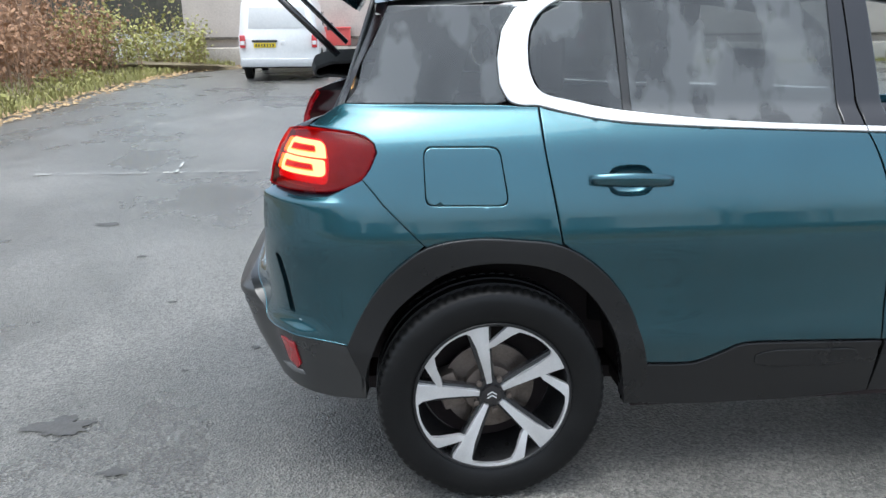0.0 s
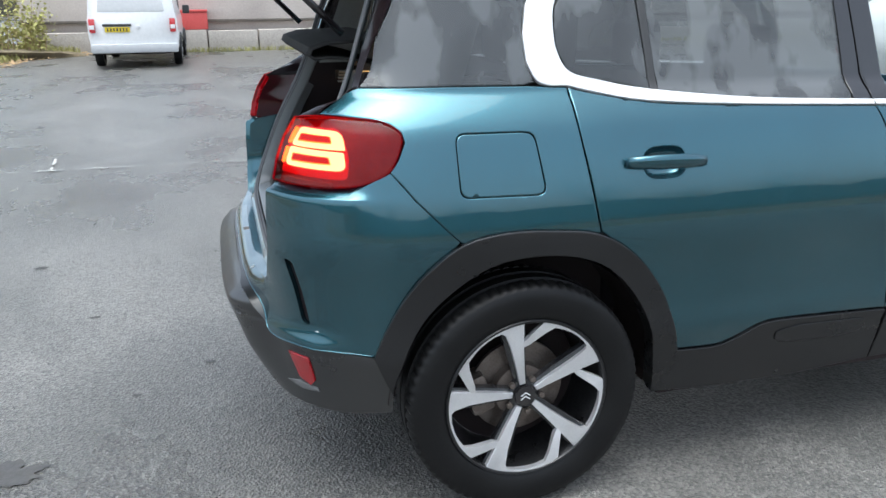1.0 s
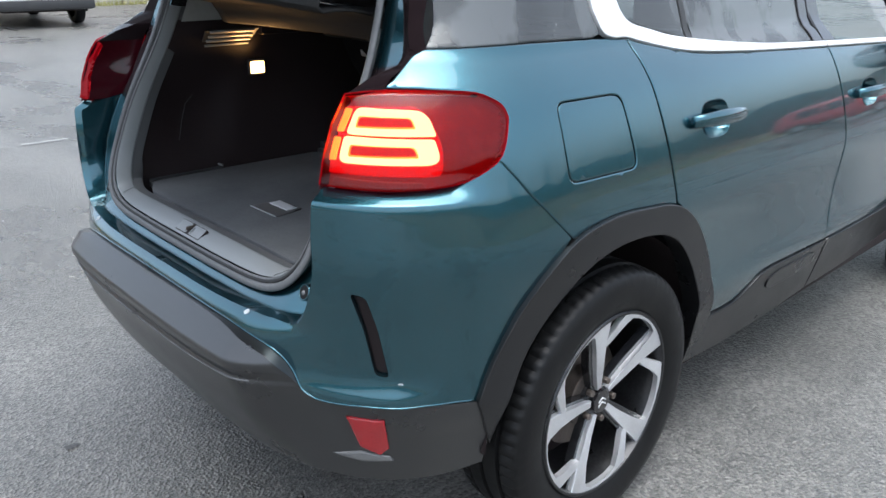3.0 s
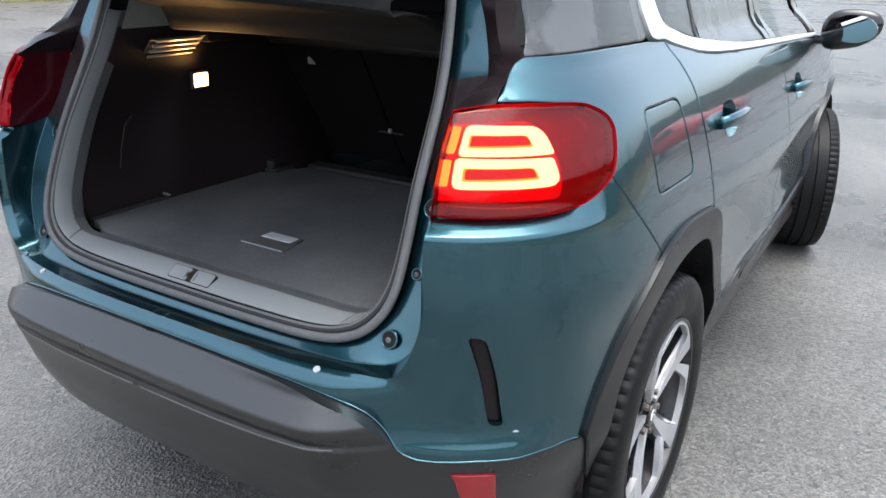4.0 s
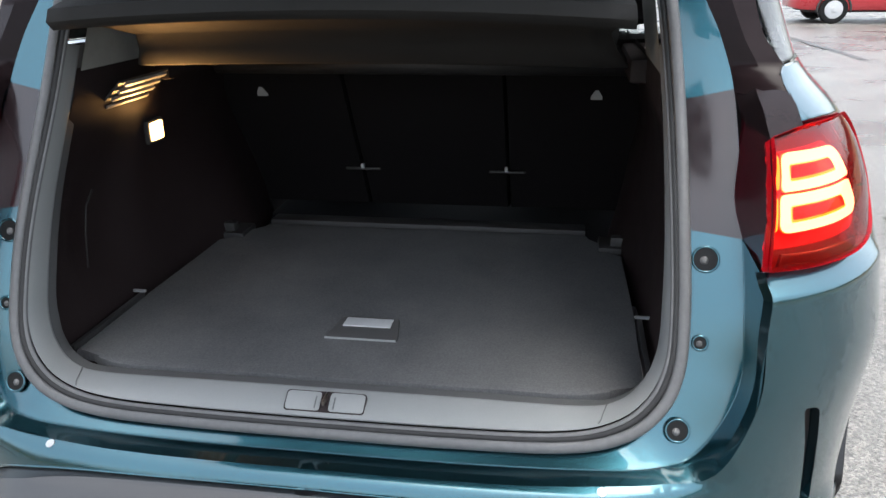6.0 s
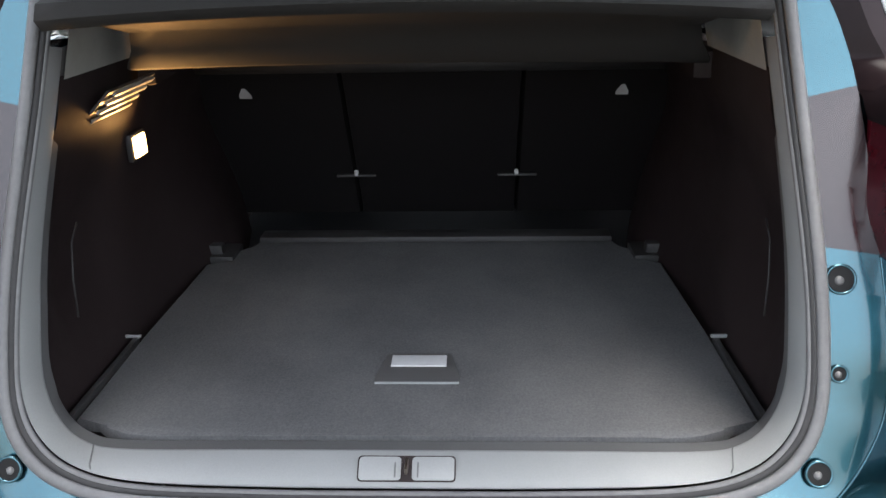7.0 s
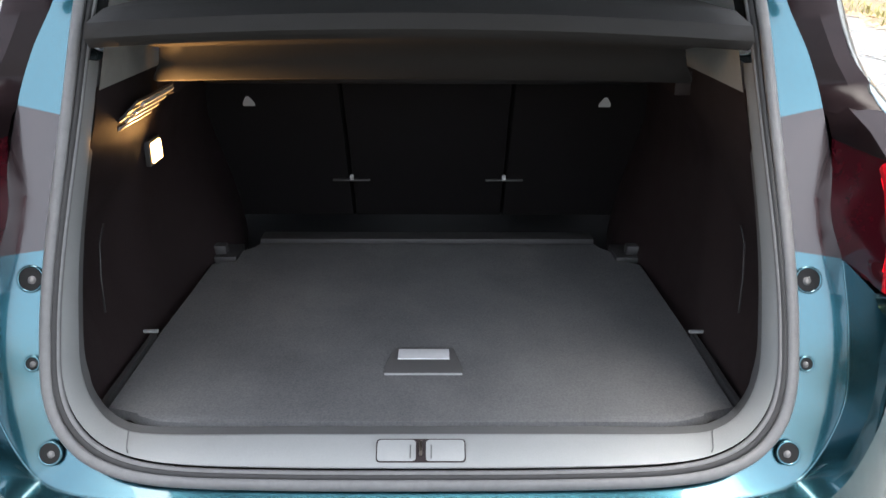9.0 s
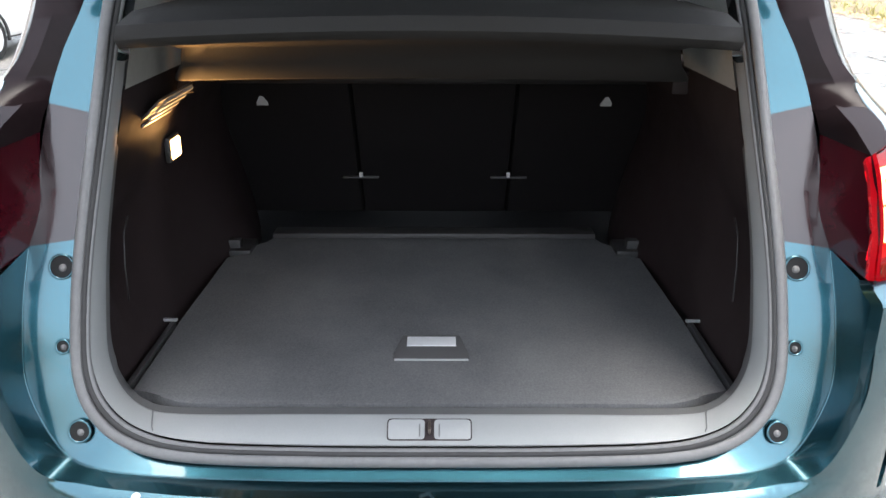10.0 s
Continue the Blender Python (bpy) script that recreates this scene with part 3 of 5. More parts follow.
panel("rear_bumper_skin", upper, PAINT, car, h=0.022, raised=upper_lift, holes=[SLOT], thick=0.02, creases=(.664, .670, .676, .681, .686, .978, .9815, .985, .988, .996))
panel("bumper_slot", [tuple(p) for p in SLOT], LINER, car, off=-0.016, thick=0.004, label="narrow dark vertical air slot")
lower_bar = [(s, z - .003) for s, z in PAINTLINE] + fy([(0, .325), (.30, .322), (.55, .322)]) + fx([(-.52, .328), (-.400, .335), (-.400, .42), (-.392, .47), (-.425, .53)])
for side in (-1, 1):
    lip = []
    for s, z in densify(PAINTLINE, .02):
        if s > at_y(.74, z)[0] + .4:
            continue
        lip.append(tuple((skin(s, z) + skin_normal(s, z) * (upper_lift(s, z) - .0005)) * (1, side, 1)))
    cut = max(range(len(lip) - 1), key=lambda k: sum((a - b) ** 2 for a, b in zip(lip[k], lip[k + 1])))
    tube("bumper_skin_edge", lip[:cut + 1], .0024, PAINT, car, sides=6)
panel("rear_bumper_bar", lower_bar, BARGREY, car, h=0.016, off=0.004, raised=lambda s, z: swell(s, z) * BAR(z), thick=0.05, creases=(.561, .566, .571, .577, .583, .590, .600, .608, .615, .621, .63, .65), label="matt grey-black plastic lower rear bumper")
# pale tube along the bar's crest: the crease's highlight put in as lighter grey
for side in (-1, 1):
    ridge = []
    for y in np.linspace(.012, .50, 26):
        s, z = at_y(y, .563 + .006 * (y / .5) ** 2)
        ridge.append(tuple((skin(s, z) + skin_normal(s, z) * (swell(s, z) * BAR(z) + .0045)) * (1, side, 1)))
    tube("crease_highlight", ridge, .0022, SEAL, car, sides=6, label="thin pale grey line for the highlight on the bumper's crease")
REFL = fy([(.690, .508), (.757, .507), (.752, .430), (.735, .408), (.703, .428)])
panel("rear_reflector", REFL, REFLECTOR, car, off=0.010, thick=0.012, h=0.02, label="red bumper reflector")
panel("exhaust_trim", fy([(.640, .392), (.700, .412), (.748, .404), (.752, .392), (.70, .384)]), STOPGREY, car, off=0.009, thick=0.01, h=0.02, label="thin bright trim below the reflector")
for side in (-1, 1):
    for s, z in (at_x(-.598, .590), ):
        n = skin_normal(s, z) * (1, side, 1)
        part("parking_sensor", disc(bmesh.new(), skin(s, z) * (1, side, 1), n, .008, .006, 16), HANDLE_GREY, car)
    part("parking_sensor", disc(bmesh.new(), np.array((-.752, side * .438, .6885)), (-.6, 0, 1), .007, .005, 16), HANDLE_GREY, car)

# D-pillar finisher, quarter glass, side glass, pillars, bright trim
QG = fx([(-.437, 1.261), (-.20, 1.261), (.020, 1.257), (.052, 1.264), (.030, 1.315), (.026, 1.40), (.045, 1.48), (.085, 1.545), (-.298, 1.545), (-.336, 1.462), (-.382, 1.378)])
panel("quarter_window", QG, GLASS_DARK, car, off=-0.003, thick=0.004, label="tinted quarter window with water smears")
BAND = fx(smooth_line([(.032, 1.315), (.058, 1.266), (.100, 1.251), (.150, 1.249), (.228, 1.231), (.397, 1.202), (.747, 1.180), (1.170, 1.163)], 4)) + fx(smooth_line([(1.170, 1.178), (.752, 1.198), (.405, 1.232), (.250, 1.262), (.160, 1.288), (.128, 1.340), (.122, 1.400), (.130, 1.465), (.165, 1.520), (.240, 1.560), (.40, 1.578), (1.20, 1.585)], 4)) + fx([(1.20, 1.600), (.36, 1.598), (.17, 1.575), (.085, 1.53), (.045, 1.47), (.028, 1.39)])
panel("window_trim", BAND, CHROME, car, off=0.004, thick=0.014, h=0.02, label="broad satin silver window surround")
panel("window_trim", fx([(1.175, 1.163), (1.60, 1.146), (2.10, 1.124), (2.10, 1.138), (1.60, 1.161), (1.175, 1.178)]), CHROME, car, off=0.004, thick=0.014, h=0.03)
panel("window_glass", fx(smooth_line([(.160, 1.290), (.255, 1.264), (.412, 1.236)], 3)) + fx([(.388, 1.55), (.245, 1.553), (.172, 1.517), (.136, 1.463), (.128, 1.400), (.134, 1.342)]), GLASS_DARK, car, off=-0.004, thick=0.004)
panel("window_glass", fx([(.438, 1.232), (.752, 1.201), (1.104, 1.184), (1.092, 1.575), (.42, 1.572)]), GLASS_DARK, car, off=-0.006, thick=0.004)
panel("window_division", fx([(.412, 1.234), (.438, 1.231), (.415, 1.575), (.390, 1.575)]), PLASTIC, car, off=-0.001)
panel("door_pillar", fx([(1.104, 1.182), (1.168, 1.180), (1.135, 1.585), (1.088, 1.585)]), GLOSS_BLACK, car, off=-0.001)
panel("door_pillar", fx([(1.174, 1.180), (1.255, 1.176), (1.215, 1.585), (1.141, 1.585)]), GLOSS_BLACK, car, off=-0.001)
panel("window_glass", fx([(1.26, 1.35), (1.98, 1.34), (1.80, 1.50), (1.60, 1.565), (1.22, 1.572)]), GLASS, car, sides=(1,), off=-0.006, thick=0.004, h=0.05)
panel("windscreen_pillar", fx([(2.12, 1.13), (2.02, 1.14), (1.80, 1.38), (1.52, 1.57), (1.52, 1.60), (1.70, 1.56), (1.95, 1.38)]), GLOSS_BLACK, car, h=0.04)

# roof, bonnet, windscreen, underside close the body
def across(x, zs):
    return [(x, y, z) for y, z in zs]


roof_rows = []
for x, z, w in ((-.335, 1.605, .60), (-.15, 1.632, .61), (.3, 1.66, .615), (.8, 1.662, .615), (1.25, 1.64, .61), (1.52, 1.60, .60)):
    roof_rows.append([(x, y * w, z - .055 * abs(y) ** 3.0 + 0.0) for y in np.linspace(-1, 1, 17)])
loft("roof", roof_rows, PAINT, car, flip=True)
roof_in = [[(x, y, z - .035) for x, y, z in r] for r in roof_rows]
loft("roof_lining", roof_in, PALETRIM, car)
loft("windscreen", [[(1.52, y * .60, 1.60 - .055 * abs(y) ** 3) for y in np.linspace(-1, 1, 13)], [(2.30, y * .68, 1.08 - .03 * abs(y) ** 3) for y in np.linspace(-1, 1, 13)]], GLASS, car)
bonnet_rows = []
for x, z, w in ((2.28, 1.085, .78), (2.7, 1.06, .80), (3.1, 1.00, .76), (3.35, .93, .68), (3.5, .82, .58), (3.56, .66, .50), (3.55, .45, .50), (3.50, .27, .5)):
    bonnet_rows.append([(x - .10 * abs(y) ** 4, y * w, z - .05 * abs(y) ** 3) for y in np.linspace(-1, 1, 15)])
loft("bonnet", bonnet_rows, PAINT, car, flip=True)
under = bmesh.new()
box(under, (1.5, 0, .275), (3.8, 1.20, .05), 0.01)
for y in (-.72, .72):
    box(under, (1.37, y, .285), (1.80, .25, .045), .01)
part("underbody", under, LINER, car)
for side in (-1, 1):
    for wx in (0.0, 2.73):
        rows = []
        for y in (side * .86, side * .60, side * .595):
            rr = .43 if abs(y) > .598 else .05
            rows.append([(wx + .015 + rr * math.cos(g), y, .36 + rr * math.sin(g)) for g in np.linspace(.02, math.pi - .02, 25)])
        loft("wheel_liner", rows, LINER, car, flip=side > 0)

# tail gutter round the boot opening
GUT = curve([(.60, -.729), (.85, -.624), (1.0, -.561), (1.22, -.446), (1.40, -.380), (1.60, -.31)])


def gut(z, d=0.0):
    return GUT(z) + d


MOUTH = [(0, .714), (.21, .715), (.38, .721), (.468, .741), (.520, .780), (.545, .835), (.550, .915), (.546, 1.027), (.537, 1.180), (.524, 1.300), (.511, 1.383), (.490, 1.48), (.44, 1.555), (.33, 1.585), (0, 1.59)]
# the painted gutter's outer crease, in pace with the mouth
CREASE = [(-.712, 0, .688), (-.712, .21, .689), (-.714, .40, .697), (-.703, .510, .702), (-.672, .580, .717), (-.638, .634, .806), (-.606, .637, .915), (-.558, .632, 1.016), (-.456, .620, 1.200), (-.419, .595, 1.295), (-.389, .557, 1.380), (-.352, .535, 1.48), (-.325, .49, 1.565), (-.312, .36, 1.60), (-.31, 0, 1.61)]


def mouth_strip(name, mat, z0, z1, label=""):
    """The flat channel outside the rubber seal, between two heights."""
    ins, outs = spline(MOUTH, 24), spline(CREASE, 24)
    for side in (-1, 1):
        rows = [[], [], [], []]
        for a, b in zip(ins, outs):
            if not z0 <= b[2] <= z1:
                continue
            pa = np.array((gut(a[1], -.006), a[0] * .985, a[1]))
            for r, k, dip in zip(rows, (0, .2, .8, 1), (.010, .006, .002, 0)):
                r.append((pa + (b - pa) * k + (dip, 0, 0)) * (1, side, 1))
        loft(name, rows, mat, car, label, flip=side < 0)


mouth_strip("boot_gutter", PAINT, 0, 1.016)
mouth_strip("gutter_garnish", WET_TRIM, 1.012, 1.222, "wet gloss black panel beside the boot opening")
mouth_strip("boot_gutter", PAINT, 1.218, 1.62)
def lens_set(s, z):
    """The lens lies back a little above the painted ledge."""
    k = min(1, max(0, (1.085 - z) / .07))
    return -.006 * k * k * (3 - 2 * k)


# inner walls of bumper corner and lamp
WING_Y = curve([(1.0, .635), (1.012, .632), (1.074, .619), (1.12, .624), (1.178, .629)])
lens_in = lambda z: .646 - .035 * (z - 1.008)
for side in (-1, 1):
    inner = spline(CREASE[:8], 12)
    outer = []
    for s, z in [fy([(q[0], q[1])])[0] for q in spline(RETURN_OUT, 12)]:
        outer.append(skin(s, z) + skin_normal(s, z) * (upper_lift(s, z) - .002))
    rows = [[tuple((a + (b - a) * k) * (1, side, 1)) for a, b in zip(inner, outer)] for k in (0, .35, .7, 1)]
    loft("bumper_return", rows, PAINT, car, flip=side > 0)
    tube("gutter_edge", [tuple(q * (1, side, 1) + (-.0006, 0, .0004)) for q in inner], .0016, PAINT, car, sides=6)
    # lamp flank: a dark wing from the gutter to the lamp, then the lamp's own chamfered edge
    zs = np.linspace(1.006, 1.178, 12)
    root = [(gut(z) - .001, side * WING_Y(z), z) for z in zs]
    edge = [tuple((skin(*at_y(lens_in(z), z)) + skin_normal(*at_y(lens_in(z), z)) * lens_set(0, z)) * (1, side, 1)) for z in zs]
    mid = [tuple((np.array(a) * .5 + np.array(b) * .5) + np.array((.004, side * .004, 0))) for a, b in zip(root, edge)]
    loft("lamp_wing", [root, mid, edge], LENS_EDGE, car, "dark maroon gloss flank of the tail lamp", flip=side > 0, angle=20)
    far, near = skin(*at_y(.684, 1.228)) * (1, side, 1) + (.004, 0, 0), np.array((-.438, side * .614, 1.228))
    cap_low = [root[-1], edge[-1], tuple(skin(*at_y(.664, 1.180)) * (1, side, 1)), tuple(skin(*at_y(.694, 1.188)) * (1, side, 1))]
    cap_top = [tuple(near + (far - near) * k + np.array((.002 - .044 * k * (1 - k), 0, 0))) for k in (0, .4, .75, 1)]
    cap_mid = [tuple((np.array(a) + np.array(b)) / 2 + np.array((-.006, 0, .004))) for a, b in zip(cap_low, cap_top)]
    loft("lamp_shoulder", [cap_low, cap_mid, cap_top], FINISHER, car, flip=side > 0)
    # dark finisher from the quarter window back to the gutter's crease
    crease = [q for q in spline(CREASE, 8) if 1.205 <= q[2] <= 1.60 and q[1] > .3]
    rows = [[], [], []]
    for q in crease:
        z = q[2]
        g = skin(*at_y(np.interp(z, [1.194, 1.249], [.694, .679]), z)) if z < 1.252 else skin(*at_x(np.interp(z, [1.252, 1.261, 1.378, 1.462, 1.545, 1.60], [-.440, -.438, -.384, -.338, -.300, -.270]), z))
        g = g * (1, side, 1) + (.001, 0, 0)
        c = np.array(q) * (1, side, 1) + (.001, 0, 0)
        for r, k in zip(rows, (0, .5, 1)):
            r.append(tuple(g + (c - g) * k + np.array((-.014 if k == .5 else 0, 0, 0))))
    loft("pillar_finisher", rows, FINISHER, car, "satin black rear pillar finisher", flip=side < 0)
    # rubber stops and screw
    for y, z, r in ((.580, .986, .0185), (.576, .870, .0105), (.548, .748, .0165)):
        c = np.array((gut(z) - .0015, side * y, z))
        ax = Vector((-1, 0, .42)).normalized()
        u_, w_ = np.array((0, 1, 0)), np.array(ax.cross(Vector((0, 1, 0))))
        rim = [tuple(c + np.array(ax) * .0015 + r * 1.02 * (math.cos(g) * u_ + math.sin(g) * w_)) for g in np.linspace(0, 2 * math.pi, 33)[:-1]]
        stop = tube("rubber_stop", rim, .0022, PAINT, car, closed=True, sides=8)
        part("stop_hole", disc(bmesh.new(), c, ax, r * 1.0, .004, 28), RUBBER, stop)
        part("stop_tip", disc(bmesh.new(), c + np.array(ax) * .003 + np.array((0, side * -r * .12, -r * .1)), ax, r * (.46 if r > .015 else .62), .006, 20, r2=r * .2, bevel=.002), STOPGREY, stop)

# rubber seal: two ribs round the opening
full = [(y, z) for y, z in MOUTH] + [(-y, z) for y, z in MOUTH[::-1][1:-1]]
ring = [tuple(q) for q in spline(full, 8, closed=True)]
tube("boot_seal", [(gut(z, -.018), y, z) for y, z in ring], .0095, SEAL, car, "grey-black rubber boot seal", closed=True, squash=.7)
cz = 1.1
# near-black tube between the ribs: the groove's shade given as colour
tube("seal_lip_and_groove", [(gut(z, -.012), y * .979, cz + (z - cz) * .974) for y, z in ring], .0060, SEAL_SHADE, car, closed=True)
tube("seal_lip_and_groove", [(gut(z, -.010), y * .971, cz + (z - cz) * .962) for y, z in ring], .0045, SEAL, car, closed=True)

# ---- boot interior ----
tray = bmesh.new()
FLOORZ = lambda x: .751
fl = [(-.590, .0), (-.592, .36), (-.588, .415), (-.572, .455), (-.556, .474), (-.553, .509), (-.30, .511), (-.296, .506), (.06, .506), (.075, .470), (.140, .458), (.165, .425), (.20, .42)]
pts = [(x, y) for x, y in fl] + [(x, -y) for x, y in fl[:0:-1]]
prism(tray, pts, lambda a, b, d: (a, b, FLOORZ(a) + d), -.02, 0.0, .004)
boot_floor = part("boot_floor", tray, CARPET, car, "charcoal carpeted boot floor board")
# handle in the floor
hb = bmesh.new()
prism(hb, [(-.447, .069), (-.447, -.069), (-.430, -.070), (-.358, -.056), (-.352, -.052), (-.352, .052), (-.358, .056), (-.430, .070)], lambda a, b, d: (a, b, FLOORZ(a) + d), -.002, .003, .002)
part("handle_bezel", hb, BEZEL, boot_floor, "charcoal plastic surround of the pull handle")
hb = bmesh.new()
prism(hb, [(-.4485, .068), (-.4485, -.068), (-.4470, -.068), (-.4470, .068)], lambda a, b, d: (a, b, FLOORZ(a) + d), -.002, .0040, .0006)
part("handle_lip", hb, SILL, boot_floor, "pale lip along the handle surround")
hb = bmesh.new()
prism(hb, [(-.398, .0465), (-.398, -.0465), (-.363, -.0465), (-.363, .0465)], lambda a, b, d: (a, b, FLOORZ(a) + d), .002, .0055, .0015)
part("floor_handle", hb, HANDLE_GREY, boot_floor, "silver pull handle in the boot floor")
# sill trim: one moulding that runs along the sill and up both sides inside the seal
INNER = [(0, .757), (.21, .757), (.40, .757), (.460, .768), (.496, .798), (.517, .845), (.522, .915), (.522, 1.02), (.516, 1.16), (.505, 1.28)]
half = list(zip(spline(MOUTH[:10], 8), spline(INNER, 8)))
both = [(a * (-1, 1), b * (-1, 1)) for a, b in half[:0:-1]] + half
mould = []
for f, d, dy, dz in ((0, -.010, 0, 0), (.12, -.012, 0, 0), (.28, -.008, 0, 0), (.50, -.002, 0, 0), (.95, .028, 0, 0), (1, .032, .001, -.001), (1, .036, .003, -.004), (1, .0365, .004, -.005), (1, .066, .009, -.0105), (1, .069, .010, -.030)):
    row = []
    for a, b in both:
        start = np.array((a[0] * .966, 1.1 + (a[1] - 1.1) * .954))
        y, z = start + (b - start) * f
        row.append((gut(z, d), y + math.copysign(dy, y) * min(1, abs(y) / .4), z + dz * (1 if z < .82 else .0)))
    mould.append(row)
sill_trim = loft("boot_sill_trim", mould[:-2], SILL, car, "grey moulded plastic boot sill trim", angle=50)
# rear face of the same moulding, its shade put in as a darker grey
loft("sill_back", mould[-3:], SILL_BACK, sill_trim, "rear face of the sill trim, shaded by a darker grey", angle=50)
for side in (-1, 1):
    k = min(range(len(both)), key=lambda q: abs(both[q][1][0] - side * .447))
    tube("trim_joint", [tuple(np.array(mould[r][k]) + (-.0005, 0, .0006)) for r in (2, 3, 4, 5)], .0009, SILL_BACK, sill_trim, sides=6)
    strip = bmesh.new()
    prism(strip, [(-.552, .514), (-.298, .514), (-.298, .524), (-.552, .524)], lambda a, b, d: (a, side * b, FLOORZ(a) + d), -.02, .006, .002)
    part("floor_edge_rail", strip, PLASTIC, car)
# latch cover
lp = bmesh.new()
on_sill = lambda a, b, d: (-.659 + b * .82 - d * .55, a, .7500 + b * .55 + d * .82)
for lo, hi in ((-.065, -.0075), (.0075, .065)):
    prism(lp, round_off([(lo, -.021), (lo, .012), (hi, .012), (hi, -.021)], .006), on_sill, -.004, .0035, .0012)
latch = part("latch_cover", lp, SILL, car, "grey cover plate over the boot latch")
lp = bmesh.new()
prism(lp, round_off([(-.0668, -.0230), (-.0668, .0138), (.0668, .0138), (.0668, -.0230)], .007), on_sill, -.006, .0024)
part("latch_recess", lp, LINER, latch)
for y in (-.0155, .0155):
    lp = bmesh.new()
    prism(lp, [(y - .0011, -.017), (y - .0011, .004), (y + .0011, .004), (y + .0011, -.017)], on_sill, .002, .0045, .0006)
    part("latch_rib", lp, SILL_BACK, latch)
part("latch_striker", box(bmesh.new(), (-.662, 0, .7535), (.030, .0046, .010), .002), CAST, latch, "bright steel latch striker")
# side linings
for side in (-1, 1):
    prof = [(.70, .532), (.735, .534), (.76, .537), (.80, .542), (.90, .548), (1.00, .552), (1.06, .548), (1.12, .535), (1.17, .515), (1.20, .512), (1.240, .513)]
    rows = []
    for z, y in prof:
        row = []
        for x in np.linspace(-.60, .42, 27):
            bulge = .052 * math.exp(-((x - .22) / .20) ** 2) * max(0, 1 - (z - .73) / .36)
            hollow = .035 * math.exp(-((x + .38) / .12) ** 4) * math.exp(-((z - .93) / .10) ** 4)
            row.append((x + (gut(z, .035) + .60) * max(0, (0.0 - x) / .60), side * (y - bulge + hollow - .02 * max(0, x)), z))
        rows.append(row)
    loft("boot_side_lining", rows, LINER, car, flip=side > 0)
    lin = bmesh.new()
    box(lin, (.12, side * .53, 1.205), (.50, .10, .05), .012)
    part("cover_rail", lin, LINER, car)
    part("tie_bracket", box(bmesh.new(), (.110, side * .505, .768), (.03, .055, .03), .008), PLASTIC, car)
    part("rail_step", box(bmesh.new(), (-.300, side * .532, .760), (.007, .046, .006), .002), SILL, car)
    tube("lining_seam", [(-.425, side * .546, .86), (-.408, side * .551, .92), (-.388, side * .553, .975), (-.36, side * .553, 1.0)], .0016, PLASTIC, car, sides=6)
    # pale pillar trim above the lining, seen beside the load cover
    pil = [[(gut(z, .05 + k * .10), side * (np.interp(z, [1.2, 1.38, 1.6], [.522, .500, .44]) - .005 - k * .0), z) for k in (0, .5, 1, 3)] for z in np.linspace(1.228, 1.58, 9)]
    loft("pillar_trim", pil, PALETRIM, car, flip=side > 0)
    foot = bmesh.new()
    box(foot, (.125, side * .478, .752), (.09, .055, .018), .006)
    part("floor_block", foot, PLASTIC, car)
part("seat_ledge", box(bmesh.new(), (.225, 0, .752), (.055, .84, .022), .006), PLASTIC, car, "black plastic edge behind the seats")
# seat backs: three separate seats
def seat_x(z):
    return .395 - (z - .85) * .58


for y0, y1 in ((-.62, -.210), (-.204, .204), (.210, .62)):
    sb = bmesh.new()
    prism(sb, [(.735, y0), (.735, y1), (1.24, y1), (1.24, y0)], lambda z, y, d: (seat_x(z) + d, y, z), .13, 0.0, .012)
    seat = part("rear_seat", sb, SEATCLOTH, car, "black fabric rear seat back")
    mid = (y0 + y1) / 2
    sb = bmesh.new()
    box(sb, (.235, mid, 1.36), (.10, .26, .19), .035, seg=3)
    part("headrest", sb, SEATCLOTH, seat)
    if mid:
        tg = bmesh.new()
        ty = math.copysign(.432, mid)
        prism(tg, [(1.085, ty - .014), (1.085, ty + .014), (1.093, ty + .014), (1.110, ty + .004), (1.110, ty - .004), (1.093, ty - .014)], lambda z, y, d: (seat_x(z) + d, y, z), .001, -.003)
        part("anchor_tag", tg, HANDLE_GREY, seat, "small grey child-seat anchor tag")
        bt = bmesh.new()
        box(bt, (seat_x(.862) - .004, math.copysign(.205, mid), .862), (.012, .10, .006), .002)
        part("release_strap", bt, PLASTIC, seat)
        bt = bmesh.new()
        box(bt, (seat_x(.872) - .008, math.copysign(.203, mid), .872), (.012, .010, .014), .003)
        part("strap_clip", bt, HANDLE_GREY, seat)

# load cover: a roller blind whose tail hangs raised
rows = []
for k, (x, z, w) in enumerate(((.12, 1.262, .47), (-.10, 1.250, .455), (-.215, 1.238, .465), (-.258, 1.227, .468), (-.272, 1.232, .467), (-.298, 1.262, .445), (-.325, 1.293, .432), (-.42, 1.314, .44), (-.49, 1.319, .455), (-.525, 1.316, .459), (-.540, 1.330, .459), (-.532, 1.350, .457), (-.48, 1.366, .45), (-.30, 1.372, .44))):
    rise = .018 if k > 6 else .006
    rows.append([(x - (.03 * (1 - (y / w) ** 2) if k > 6 else 0), y, z + rise * (1 - (y / w) ** 2)) for y in np.linspace(-w, w, 21)])
cover = loft("load_cover", rows, COVER, car, "dark grey fabric load cover lifted at its tail", flip=True, angle=50)
solid = cover.modifiers.new("thickness", "SOLIDIFY")
solid.thickness = .006
tube("cover_cassette", [(.15, -.50, 1.185), (.15, .50, 1.185)], .028, PLASTIC, car, "black load cover cassette", sides=14)

